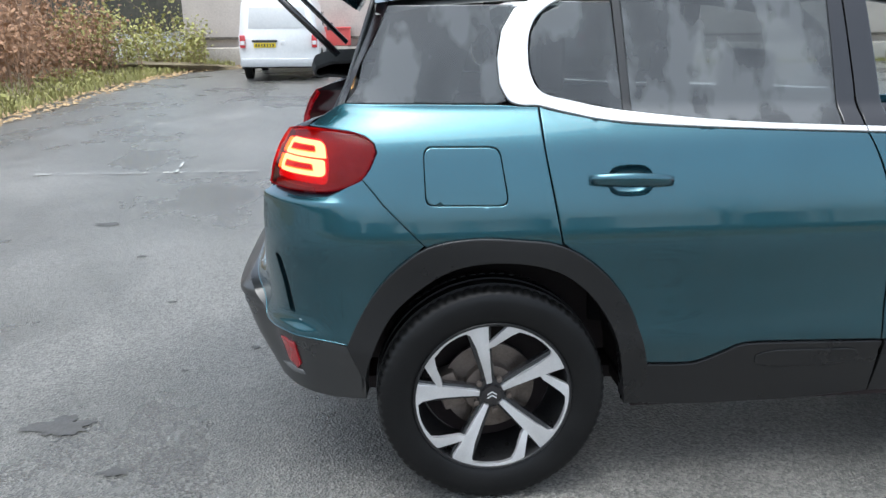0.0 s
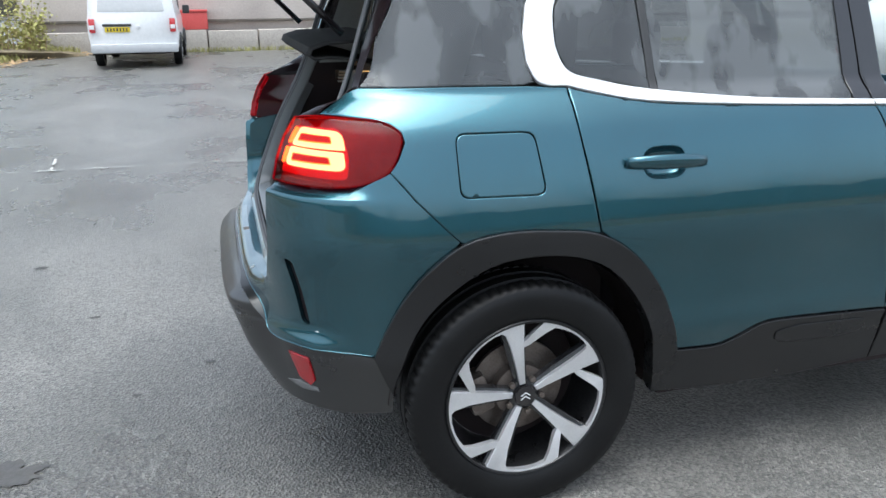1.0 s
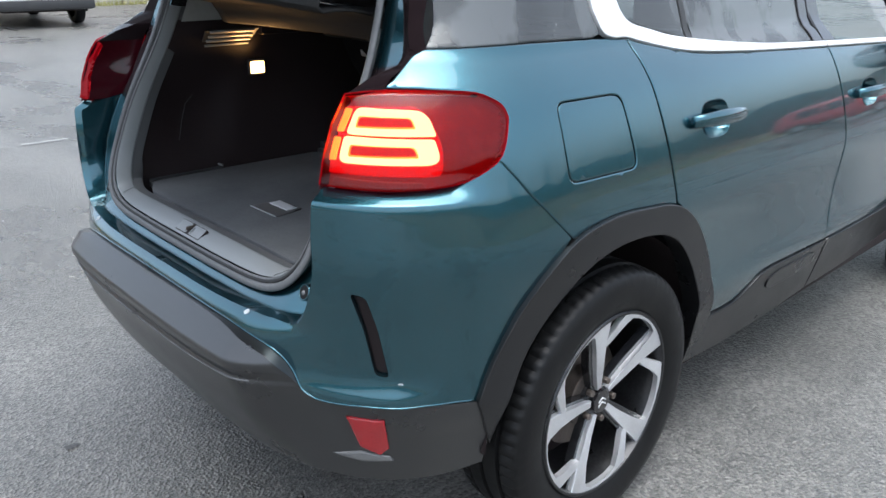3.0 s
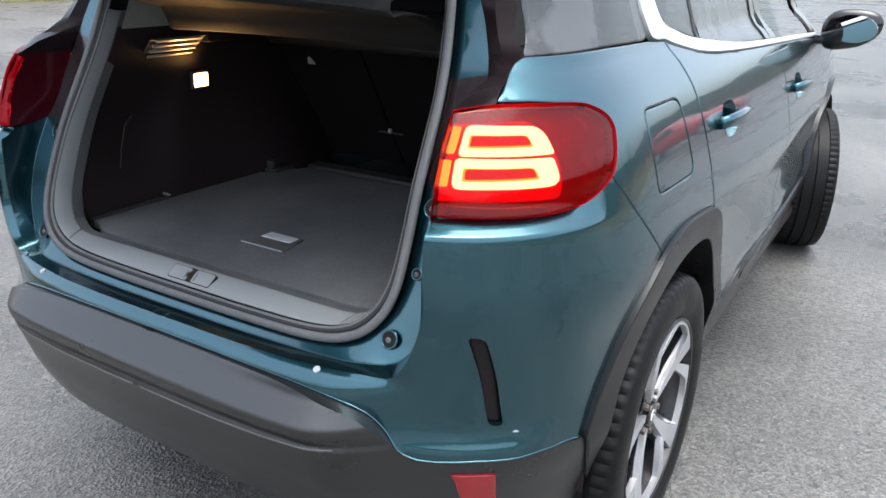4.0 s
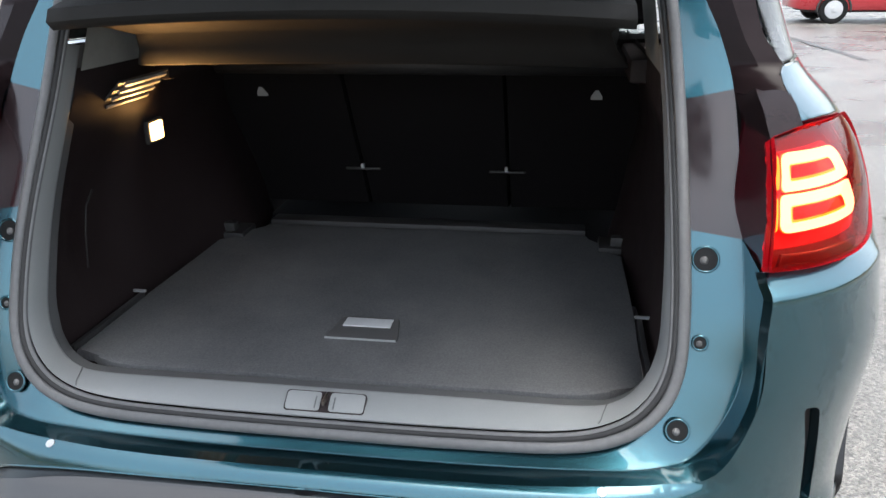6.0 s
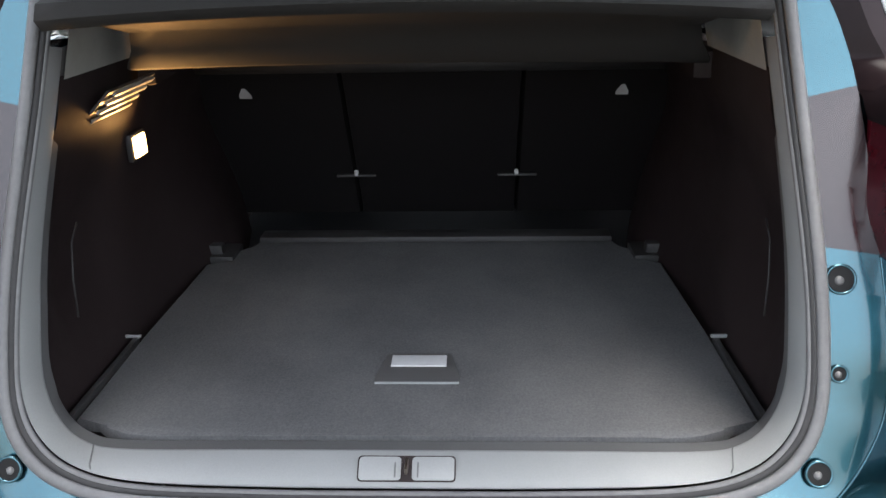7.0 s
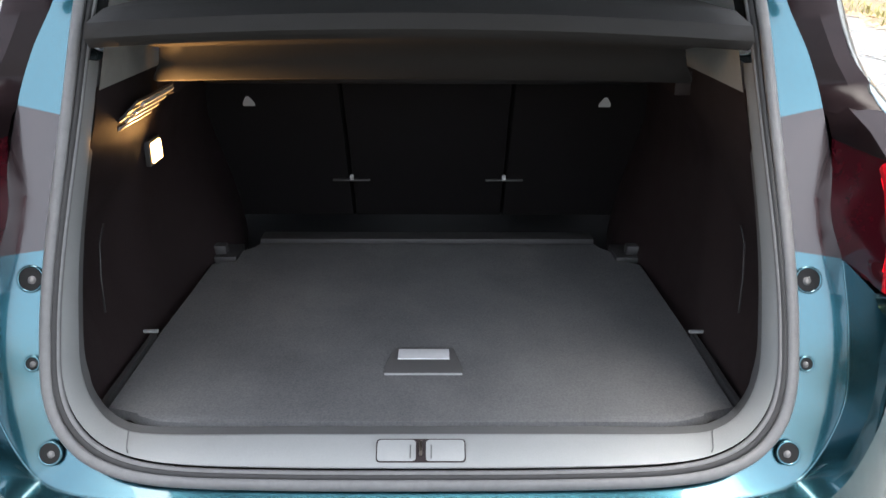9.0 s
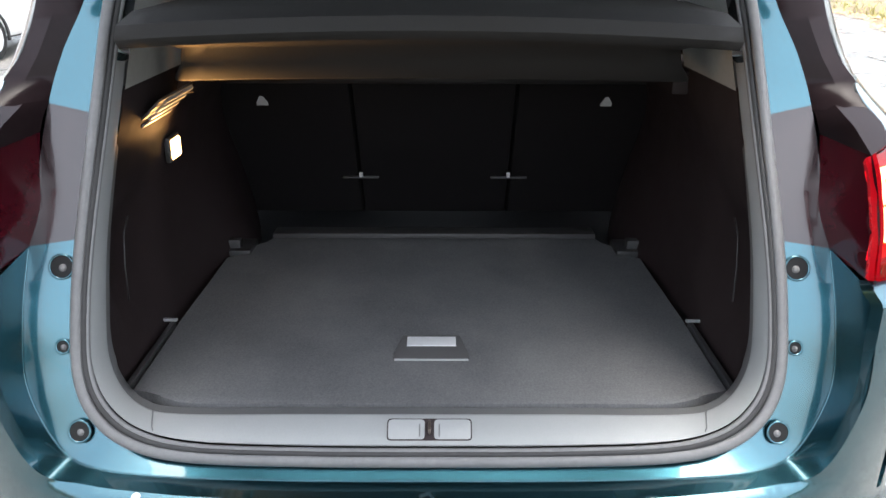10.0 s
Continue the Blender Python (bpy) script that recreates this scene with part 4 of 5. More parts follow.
# boot lamp and light grille, in the lining on the kerb side
lampc = (-.126, .534, 1.070)
lb = bmesh.new()
box(lb, lampc, (.052, .012, .040), .004)
part("boot_lamp", lb, BOOTLAMP, car, "small lit warm white boot lamp")
lb = bmesh.new()
box(lb, (lampc[0], lampc[1] + .004, lampc[2]), (.064, .012, .052), .004)
part("lamp_bezel", lb, PLASTIC, car)
boot_light = bpy.data.lights.new("boot_lamp_light", "SPOT")
boot_light.energy, boot_light.color, boot_light.shadow_soft_size = 1.7, (1.0, 0.50, 0.16), 0.02
boot_light.spot_size, boot_light.spot_blend = radians(110), 1.0
boot_glow = new("boot_lamp_light", boot_light)
boot_glow.matrix_world = look(RIDE + Vector((lampc[0], lampc[1] - .020, lampc[2])), RIDE + Vector((lampc[0] - .28, lampc[1] - .36, lampc[2] + .40)))
grille = bmesh.new()
prism(grille, [(-.325, 0), (-.155, 0), (-.140, 1), (-.330, 1)], lambda a, b, d: (a, .532 - .056 * b - d * .6, 1.152 + .052 * b - d * .8), -.004, 0.0)
grille = part("light_grille", grille, PLASTIC, car, "slatted black vent lit warm by the boot lamp")
for k in range(4):
    lb = bmesh.new()
    b = .08 + .28 * k
    prism(lb, [(-.315, b), (-.160, b), (-.158, b + .10), (-.317, b + .10)], lambda a, q, d: (a, .532 - .056 * q - d * .6, 1.152 + .052 * q - d * .8), .002, .008, .001)
    part("vent_slat", lb, SILL, grille)

# ---- tail lamps ----
lens = [tuple(q) for q in spline(fx([(-.350, 1.130), (-.355, 1.152), (-.380, 1.170), (-.425, 1.182), (-.550, 1.188)]) + fy([(.641, 1.180)]), 3)] + fy([(.6425, 1.130), (.6445, 1.060), (.6455, 1.025)]) + [tuple(q) for q in spline(fy([(.646, 1.014), (.726, 1.011)]) + fx([(-.556, 1.011), (-.470, 1.020), (-.397, 1.049), (-.369, 1.085), (-.350, 1.130)]), 3)][:-1]
for side in (-1, 1):
    tail = panel("tail_lamp", lens, LENS, car, sides=(side,), raised=lens_set, off=-0.020, thick=-0.018, h=0.02, label="red tail lamp with two lit light guides")[0]
    panel("lamp_lens", lens, LENS_GLASS, tail, sides=(side,), raised=lens_set, off=0.001, thick=0.003, h=0.02, label="clear red outer lens")
    field = round_off(fy([(.648, 1.040), (.645, 1.168)]) + fx([(-.512, 1.170), (-.492, 1.100), (-.505, 1.034)]), [.004, .010, .02, .03, .02])
    panel("lit_field", field, LENS_LIT, tail, sides=(side,), raised=lens_set, off=-0.0175, thick=0.003, h=0.02, edge=.002)
    low = fy([(.664, 1.018), (.726, 1.014)]) + fx([(-.556, 1.012), (-.540, 1.013), (-.545, 1.026), (-.556, 1.027)]) + fy([(.726, 1.030), (.668, 1.034)])
    panel("lamp_base_strip", low, LENS_LOW, tail, sides=(side,), raised=lens_set, off=-0.006, thick=0.004, h=0.02)
    for top, bot, left, right in ((1.165, 1.114, .666, -.502), (1.1105, 1.060, .666, -.504)):
        def spot(u, v):
            """Points within one light guide: u from the inner to the outer end, v from bottom to top."""
            z = bot + (top - bot) * v - .010 * u * (1 if v > .5 else .6) * 0.6
            a, b = at_y(left, z)[0], at_x(right, z)[0]
            return (a + (b - a) * u, z)
        upper_one = top > 1.12
        outer = round_off([spot(*p) for p in ((.01, .0), (.0, 1.0), (.98, 1.0), (1.0, .0))], [.012, .016, .030, .007] if upper_one else [.018, .010, .007, .034])
        hole = round_off([spot(*p) for p in ((.09, .25), (.085, .70), (.76, .72), (.79, .27))], [.006, .006, .010, .006])
        strip = round_off(fy([(.6495, bot + .004), (.6485, top - .003), (.6610, top - .003), (.6620, bot + .004)]), .004)
        panel("edge_guide", strip, GUIDE_SIDE, tail, sides=(side,), raised=lens_set, off=-0.0130, thick=0.003, h=0.012, edge=.001, label="glowing amber strip along the lamp's edge")
        mid = np.array(outer).mean(0)
        halo = [tuple(mid + (np.array(p) - mid) * (1.012, 1.045)) for p in outer]
        panel("guide_edge", halo, GUIDE_EDGE, tail, sides=(side,), raised=lens_set, off=-0.0160, thick=0.003, h=0.012, edge=.002)
        panel("light_guide", outer, GUIDE, tail, sides=(side,), raised=lens_set, off=-0.0125, thick=0.004, h=0.012, edge=.002, holes=[hole], label="glowing amber-white light guide")
        core = [tuple(np.array(hole).mean(0) + (np.array(p) - np.array(hole).mean(0)) * (.93, .74) + np.array((0, .0012))) for p in hole]
        panel("guide_rim", hole, GUIDE_RIM, tail, sides=(side,), raised=lens_set, off=-0.0145, thick=0.003, h=0.012, edge=.001)
        panel("guide_core", core, LENS_CORE, tail, sides=(side,), raised=lens_set, off=-0.0137, thick=0.003, h=0.012, edge=.001)

# door handles
def handle(x0, z0, side, parent):
    s0, z = at_x(x0, z0)
    n = skin_normal(s0, z) * (1, side, 1)
    rows = []
    for k in range(13):
        u = k / 12
        s, zz = s0 + u * .25, z0 - .008 * u
        c = skin(s, zz) * (1, side, 1)
        lift = .008 + .026 * math.sin(math.pi * u) ** .6
        hgt = .016 + .006 * math.sin(math.pi * u)
        rows.append([tuple(c + n * (lift + d) + np.array((0, 0, e * hgt))) for d, e in ((0, -1), (.010, -.8), (.015, 0), (.010, .8), (0, 1), (-.008, .7), (-.010, 0), (-.008, -.7))])
    v = [p for r in rows for p in r]
    f = [(i * 8 + j, i * 8 + (j + 1) % 8, (i + 1) * 8 + (j + 1) % 8, (i + 1) * 8 + j) for i in range(12) for j in range(8)] + [tuple(range(8))[::-1], tuple(96 + j for j in range(8))]
    if side < 0:
        f = [q[::-1] for q in f]
    h = link("door_handle", v, f, PAINT, parent, "body-coloured grab handle over a dark recess")
    rows = []
    ring = cup_ring(x0, z0)
    mid = np.mean(ring, axis=0)
    for shrink, depth in ((1.0, .001), (.97, -.006), (.88, -.020), (.70, -.030), (.40, -.034), (.02, -.035)):
        row = []
        for p in ring:
            a, b = mid + (np.array(p) - mid) * shrink
            row.append((skin(a, b) + skin_normal(a, b) * depth) * (1, side, 1))
        rows.append(row)
    loft("handle_recess", rows, PAINT, parent, closed=True, flip=side > 0)
    return h


for side, rd, fd in zip((-1, 1), rear_doors, front_doors):
    handle(.287, 1.040, side, rd)
    handle(1.335, .998, side, fd)

# door mirrors
MIRROR, _, _, mb_ = material("mirror_silver")
mb_.inputs["Base Color"].default_value = (0.75, 0.77, 0.78, 1)
mb_.inputs["Metallic"].default_value, mb_.inputs["Roughness"].default_value = 1.0, 0.02
for side in (-1, 1):
    mb = bmesh.new()
    bmesh.ops.create_uvsphere(mb, u_segments=24, v_segments=14, radius=1)
    for v in mb.verts:
        x, y, z = v.co
        yy = y * side
        v.co = Vector((2.03 + .11 * (x if x > 0 else x * .30), side * (.975 + .115 * math.copysign(abs(yy) ** .75, yy)), 1.165 + .080 * math.copysign(abs(z) ** .8, z) * (1 - .22 * yy) + .02 * yy))
    mir = part("door_mirror", mb, GLOSS_BLACK, car, "gloss black door mirror with bright lower edge")
    mg = bmesh.new()
    disc(mg, (1.990, side * .985, 1.168), (-1, -side * .28, -.05), .085, .004, 28)
    for v in mg.verts:
        v.co.z = 1.168 + (v.co.z - 1.168) * .66
        v.co.y = side * .985 + (v.co.y - side * .985) * 1.12
    part("mirror_glass", mg, MIRROR, mir)
    part("mirror_arm", box(bmesh.new(), (2.05, side * .875, 1.115), (.07, .13, .04), .012), GLOSS_BLACK, mir)

# wheels
def wheel_at(x, side, steer=0.0, turn=0.0):
    tyre_prof = [(.252, -.095), (.262, -.102), (.288, -.112), (.325, -.112), (.350, -.106), (.360, -.098), (.365, -.083), (.367, -.060), (.359, -.058), (.359, -.048), (.368, -.046), (.3685, -.008), (.360, -.006), (.360, .006), (.3685, .008), (.368, .046), (.359, .048), (.359, .058), (.367, .060), (.365, .083), (.360, .098), (.350, .106), (.325, .112), (.288, .112), (.262, .102), (.252, .095)]

    def notch(i, k):
        return -.006 if i % 3 == 0 and (k in (5, 6, 7, 18, 19, 20)) else 0.0
    barrel = [(.257, -.100), (.254, -.104), (.248, -.103), (.244, -.096), (.240, -.06), (.225, .0), (.225, .09), (.245, .098)]
    base = lathe("wheel", barrel, ALLOY_GREY, car, "gloss black and machined silver five-spoke alloy wheel", steps=72)
    base.matrix_basis = pose(x, side * .80, .347, 0, 0, (0 if side < 0 else 180) + steer)
    ty = lathe("tyre", tyre_prof, RUBBER, base, "black road tyre with damp tread", steps=216, wobble=notch)
    R = .2515
    face = lambda a, b, d: (a, -.097 - d + .026 * (1 - min(1, math.hypot(a, b) / R) ** 2), b)
    pol = lambda r, g: (R * r * math.cos(radians(g)), R * r * math.sin(radians(g)))
    for k in range(5):
        g = 29 + turn + 72 * k
        blade = [pol(.16, g - 13), pol(.40, g - 8), pol(.70, g - 7), pol(.985, g - 7)] + [pol(.992, g - 7 + 7 * j) for j in range(1, 9)] + [pol(.975, g + 51), pol(.70, g + 68), pol(.655, g + 65), pol(.68, g + 59), pol(.87, g + 46), pol(.945, g + 41)] + [pol(.955, g + 34 - 6 * j) for j in range(5)] + [pol(.90, g + 7.5), pol(.70, g + 6.5), pol(.40, g + 7), pol(.16, g + 13)]
        bm = bmesh.new()
        prism(bm, blade, face, -.012, .004, .0022)
        part("spoke", bm, SILVER, base, "machined silver spoke")
        bm = bmesh.new()
        prism(bm, [pol(.15, g - 30), pol(.5, g - 11), pol(.97, g - 9), pol(.97, g + 10), pol(.5, g + 13), pol(.15, g + 30)], face, -.035, -.010, .002)
        part("spoke_back", bm, ALLOY_BLACK, base)
        bm = bmesh.new()
        disc(bm, (.056 * math.cos(radians(g + 36)), -.072, .056 * math.sin(radians(g + 36))), (0, 1, 0), .0095, .016, 6, bevel=.001)
        part("wheel_bolt", bm, CAST, base)
    bm = bmesh.new()
    disc(bm, (0, -.046, 0), (0, 1, 0), .050, .040, 40, bevel=.004)
    part("wheel_hub", bm, ALLOY_BLACK, base)
    bm = bmesh.new()
    disc(bm, (0, -.074, 0), (0, 1, 0), .033, .014, 32, bevel=.003)
    cap = part("centre_cap", bm, GLOSS_BLACK, base, "black centre cap with plain silver chevrons")
    for dz in (-.004, .008):
        bm = bmesh.new()
        prism(bm, [(-.015, -.004 + dz), (0, .006 + dz), (.015, -.004 + dz), (.015, -.008 + dz), (0, .002 + dz), (-.015, -.008 + dz)], lambda a, b, d: (a, -.081 - d, b), 0, .0015)
        part("chevron", bm, CHROME, cap)
    bm = bmesh.new()
    disc(bm, (0, .0, 0), (0, 1, 0), .150, .014, 56, bevel=.002)
    disc(bm, (0, -.02, 0), (0, 1, 0), .085, .045, 40, bevel=.004)
    part("brake_disc", bm, CAST, base, "worn steel brake disc")
    bm = bmesh.new()
    box(bm, (-.125, -.005, .045), (.075, .075, .125), .014, pose(0, 0, 0, 0, -20, 0))
    part("brake_caliper", bm, CAST, base)
    bm = bmesh.new()
    disc(bm, (.0, .07, .0), (0, 1, 0), .222, .01, 40)
    part("wheel_backing", bm, LINER, base)
    return base


wheel_at(0, -1)
wheel_at(2.73, -1, steer=17, turn=20)
wheel_at(0, 1, turn=50)
wheel_at(2.73, 1, steer=17, turn=10)

# front seats, dashboard and steering wheel, seen through the glass
for y in (-.36, .36):
    sb = bmesh.new()
    prism(sb, [(.55, y - .24), (.55, y + .24), (1.14, y + .22), (1.18, y + .18), (1.18, y - .18), (1.14, y - .22)], lambda z, yy, d: (1.14 - (z - .55) * .28 + d, yy, z), .12, 0.0, .03)
    box(sb, (1.40, y, .52), (.50, .48, .14), .04)
    seat = part("front_seat", sb, SEATCLOTH, car, "dark fabric front seat")
    sb = bmesh.new()
    box(sb, (.985, y, 1.295), (.11, .27, .20), .045, seg=3)
    part("headrest", sb, SEATCLOTH, seat)
bench = bmesh.new()
box(bench, (.62, 0, .55), (.50, 1.24, .16), .04)
part("rear_seat_cushion", bench, SEATCLOTH, car)
dash = bmesh.new()
box(dash, (2.08, 0, .96), (.42, 1.38, .24), .06)
part("dashboard", dash, LINER, car)
ringp = [tuple(Vector((1.66, -.36, .98)) + Matrix.Rotation(radians(-25), 3, "Y") @ Vector((0, .185 * math.cos(g), .185 * math.sin(g)))) for g in np.linspace(0, 2 * math.pi, 33)[:-1]]
sw = tube("steering_wheel", ringp, .015, RUBBER, car, "black steering wheel", closed=True)
part("wheel_boss", box(bmesh.new(), (1.68, -.36, .97), (.05, .20, .11), .02), RUBBER, sw)

# raised tailgate with its struts
hinge = Vector((-.345, 0, 1.615))
tg = []
for u, v, w in ((0, 0, .56), (.25, .05, .60), (.55, .07, .63), (.62, .02, .65), (.80, .03, .66), (1.0, .0, .65), (1.08, -.06, .63)):
    d, n = Vector((-.92, 0, .39)), Vector((.39, 0, .92))
    tg.append([tuple(hinge + d * u * .98 + n * (v - .05 * abs(y) ** 3) + Vector((0, y * w, 0))) for y in np.linspace(-1, 1, 15)])
gate = loft("tailgate", tg, PAINT, car, "raised teal tailgate")
gm = gate.modifiers.new("thickness", "SOLIDIFY")
gm.thickness = .05
for side in (-1, 1):
    a, b = Vector((-.455, side * .555, 1.395)), Vector((-.86, side * .56, 1.80))
    st = tube("tailgate_strut", [a, a + (b - a) * .55], .011, GLOSS_BLACK, car, "black tailgate gas strut")
    tube("strut_rod", [a + (b - a) * .5, b], .006, CHROME, st)


# ---- the place: car park ----
ext = np.concatenate([-np.geomspace(400, 6, 18), np.linspace(-5, 25, 31), np.geomspace(26, 400, 16)])
rows = [[(x, y, .012 * noise.noise(Vector((x * .23, y * .23, 0))) * min(1, max(0, math.hypot(x - 1.2, y) - 4) / 6)) for x in ext] for y in ext]
tarmac = loft("ground", rows, ASPHALT, None, "", angle=None)
tagged(tarmac, "damp grey asphalt car park surface with worn patches", "car park", kind="structure")


def road_mark(x0, y0, x1, y1, wid, gaps=0.25):
    """A worn painted line, broken where the paint has gone."""
    bm = bmesh.new()
    d = Vector((x1 - x0, y1 - y0, 0))
    n = Vector((-d.y, d.x, 0)).normalized()
    steps = max(2, int(d.length / .12))
    for k in range(steps):
        if random.random() < gaps:
            continue
        a, b = [Vector((x0, y0, .014)) + d * q for q in (k / steps, (k + 1) / steps)]
        w0, w1 = [wid / 2 * random.uniform(.5, 1.0) for _ in range(2)]
        bm.faces.new([bm.verts.new(q) for q in (a - n * w0, b - n * w0, b + n * w1, a + n * w1)])
    ob = part("bay_line", bm, WHITELINE)
    return tagged(ob, "worn thin white parking bay line on asphalt", "road marking", kind="structure")


road_mark(-3.75, 4.97, -3.58, 4.96, .07, 0)
road_mark(-3.45, 4.95, 3.2, 4.79, .028, .30)
road_mark(-2.35, 4.92, -2.40, 5.5, .045, .3)
road_mark(-4.30, 13.95, -4.08, 13.95, .10, 0)
road_mark(-3.9, 9.0, -3.75, 9.0, .10, 0)
road_mark(13.0, -7.3, 20.0, -7.6, .08, .2)
road_mark(8.2, -6.2, 12.5, -6.5, .08, .3)

# worn hollow patches in the asphalt
PATCH = mottled("dark_asphalt_patch", (0.030, 0.029, 0.028), (0.085, 0.082, 0.078), 0.05, 0.4, 0.8, relief=0.006, fine=0.02)


def patch(x, y, r, squash=.6):
    bm = bmesh.new()
    c = bm.verts.new((x, y, .006))
    ring = []
    for k in range(44):
        g = 2 * math.pi * k / 44
        q = r * (.9 + .6 * noise.noise(Vector((math.cos(g) * 1.6 + x, math.sin(g) * 1.6 + y, 3))) + .35 * noise.noise(Vector((math.cos(g) * 6 + x, math.sin(g) * 6 + y, 5))))
        ring.append(bm.verts.new((x + q * math.cos(g), y + q * squash * math.sin(g), .0045)))
    for k in range(44):
        bm.faces.new((c, ring[k], ring[(k + 1) % 44]))
    ob = part("worn_patch", bm, PATCH)
    return tagged(ob, "dark worn patch in the asphalt", "road patch", kind="structure")


for x, y, r in ((-1.60, -.27, .13), (-1.30, -.62, .05), (-2.6, .2, .05), (-1.232, .19, .02), (-1.5, 1.1, .03), (-.95, .42, .025), (-2.4, 2.9, .10), (-4.0, 3.0, .12), (1.6, -1.65, .03), (2.9, -2.2, .05), (-1.9, 2.0, .04), (3.8, -2.9, .09)):
    patch(x, y, r)
# a tar seam across the far side
SEAMTAR = mottled("black_tar_seam", (0.03, 0.03, 0.03), (0.06, 0.06, 0.06), 0.1, 0.4, 0.6)
seam_rows = [[(x, y + o + .05 * noise.noise(Vector((x, 2, 0))), .012) for x, y in zip(np.linspace(10.5, 24, 40), np.linspace(-4.5, -3.7, 40))] for o in (-.06, .06)]
tagged(loft("tar_seam", seam_rows, SEAMTAR, None), "dark tar seam across the asphalt", "road seam", kind="structure")

# small stones and leaf litter lying about
def scatter(name, mat, count, where, size, label, category, flat=.35):
    verts, faces = [], []
    for k in range(count):
        x, y, z = where()
        r = size * random.uniform(.5, 1.5)
        t = random.uniform(0, math.pi)
        b = len(verts)
        for g, h in ((0, 0), (1, 0), (2, 0), (3, 0)):
            a = t + g * math.pi / 2
            e = r * random.uniform(.6, 1.1)
            verts.append((x + e * math.cos(a), y + e * math.sin(a), z + .002))
        verts.append((x, y, z + r * flat))
        faces += [(b, b + 1, b + 4), (b + 1, b + 2, b + 4), (b + 2, b + 3, b + 4), (b + 3, b, b + 4)]
    ob = link(name, verts, faces, mat, None, smooth=False)
    return tagged(ob, label, category, kind="stuff")


GRIT = mottled("pale_grit", (0.10, 0.10, 0.09), (0.32, 0.31, 0.29), 0.3, 0.8, 0.9)
scatter("loose_grit", GRIT, 2600, lambda: (random.uniform(-3.5, 6), random.choice((random.uniform(-3.5, -1.2), random.uniform(-3.2, 3.5))), .004), .0045, "loose pale grit on the asphalt", "grit")

# ---- planting ----
TWIG = mottled("brown_bramble_stems", (0.17, 0.10, 0.065), (0.38, 0.25, 0.17), 0.5, 0.8, 0.95, fine=0.03)
BARK = mottled("grey_brown_bark", (0.07, 0.06, 0.05), (0.15, 0.13, 0.11), 0.3, 0.85, 0.95, relief=0.006, fine=0.03)
GRASS = mottled("dull_verge_grass", (0.17, 0.17, 0.05), (0.40, 0.38, 0.15), 0.6, 0.8, 0.95, fine=0.04)
DEADLEAF = mottled("fallen_brown_leaves", (0.26, 0.16, 0.08), (0.55, 0.40, 0.22), 0.25, 0.8, 0.9)
GREENLEAF = mottled("yellow_green_leaves", (0.20, 0.20, 0.05), (0.44, 0.42, 0.15), 0.4, 0.6, 0.8)
RUSTLEAF = mottled("russet_bramble_leaves", (0.20, 0.10, 0.055), (0.46, 0.28, 0.16), 0.4, 0.7, 0.9)
SOIL = mottled("damp_verge_soil", (0.10, 0.08, 0.05), (0.22, 0.18, 0.11), 0.5, 0.9, 0.95, relief=0.01, fine=0.05)


def bank(name, outline, height, mat, label):
    """A low uneven bank of earth on a closed outline."""
    cx, cy = np.mean([p[0] for p in outline]), np.mean([p[1] for p in outline])
    ring = [tuple(q) for q in spline(outline, 6, closed=True)]
    rows = []
    for k, (s, h) in enumerate(((1.0, -.02), (.985, .05), (.94, .10), (.8, .2), (.5, .35), (.02, .4))):
        rows.append([(cx + (x - cx) * s + .10 * noise.noise(Vector((x, y, k))), cy + (y - cy) * s + .10 * noise.noise(Vector((y, x, k))), h * height / .4 + .05 * noise.noise(Vector((x * 1.7, y * 1.7, k))) * (k > 1)) for x, y in ring])
    ob = loft(name, rows, mat, None, closed=True)
    return tagged(ob, label, "verge", kind="structure")


bank("verge", [(-6.0, 4.0), (-6.1, 10.0), (-6.1, 15.5), (-5.6, 19.4), (-4.3, 21.9), (-9, 26), (-22, 24), (-24, 8), (-16, -2), (-9, -1)], .5, SOIL, "brown earth verge with litter and grass")
bank("verge", [(-14, -9.2), (0, -9.0), (14.2, -8.8), (16, -9.6), (30, -11), (42, -14), (40, -30), (0, -32), (-20, -26)], .6, SOIL, "grassy earth verge with fallen leaves")


def blades(name, mat, count, where, tall, label, category):
    """Grass: thin bent blades, three faces each."""
    verts, faces = [], []
    for k in range(count):
        x, y, z = where()
        h, t, w = tall * random.uniform(.4, 1.2), random.uniform(0, 6.28), tall * .07
        dx, dy = math.cos(t), math.sin(t)
        lean = random.uniform(.2, .8) * h
        b = len(verts)
        verts += [(x - dy * w, y + dx * w, z), (x + dy * w, y - dx * w, z), (x + dx * lean * .4 - dy * w * .7, y + dy * lean * .4 + dx * w * .7, z + h * .6), (x + dx * lean * .4 + dy * w * .7, y + dy * lean * .4 - dx * w * .7, z + h * .6), (x + dx * lean, y + dy * lean, z + h * .85)]
        faces += [(b, b + 1, b + 3, b + 2), (b + 2, b + 3, b + 4)]
    return tagged(link(name, verts, faces, mat, None, smooth=False), label, category, kind="stuff")


def west_edge(y):
    return np.interp(y, [4, 10, 15.5, 19.4, 21.9], [-6.0, -6.1, -6.1, -5.6, -4.3])


def west(lo, hi):
    y = random.uniform(4.5, 22.5)
    d = random.uniform(lo, hi)
    return (west_edge(y) - d + random.uniform(-.1, .1), y, .05 + .10 * min(d, 2))


blades("verge_grass", GRASS, 9000, lambda: west(-.05, 1.6), .20, "rough yellow-green verge grass", "grass")
scatter("fallen_leaves", DEADLEAF, 3500, lambda: west(-.35, 2.6), .05, "fallen brown leaves along the verge", "leaves", .5)


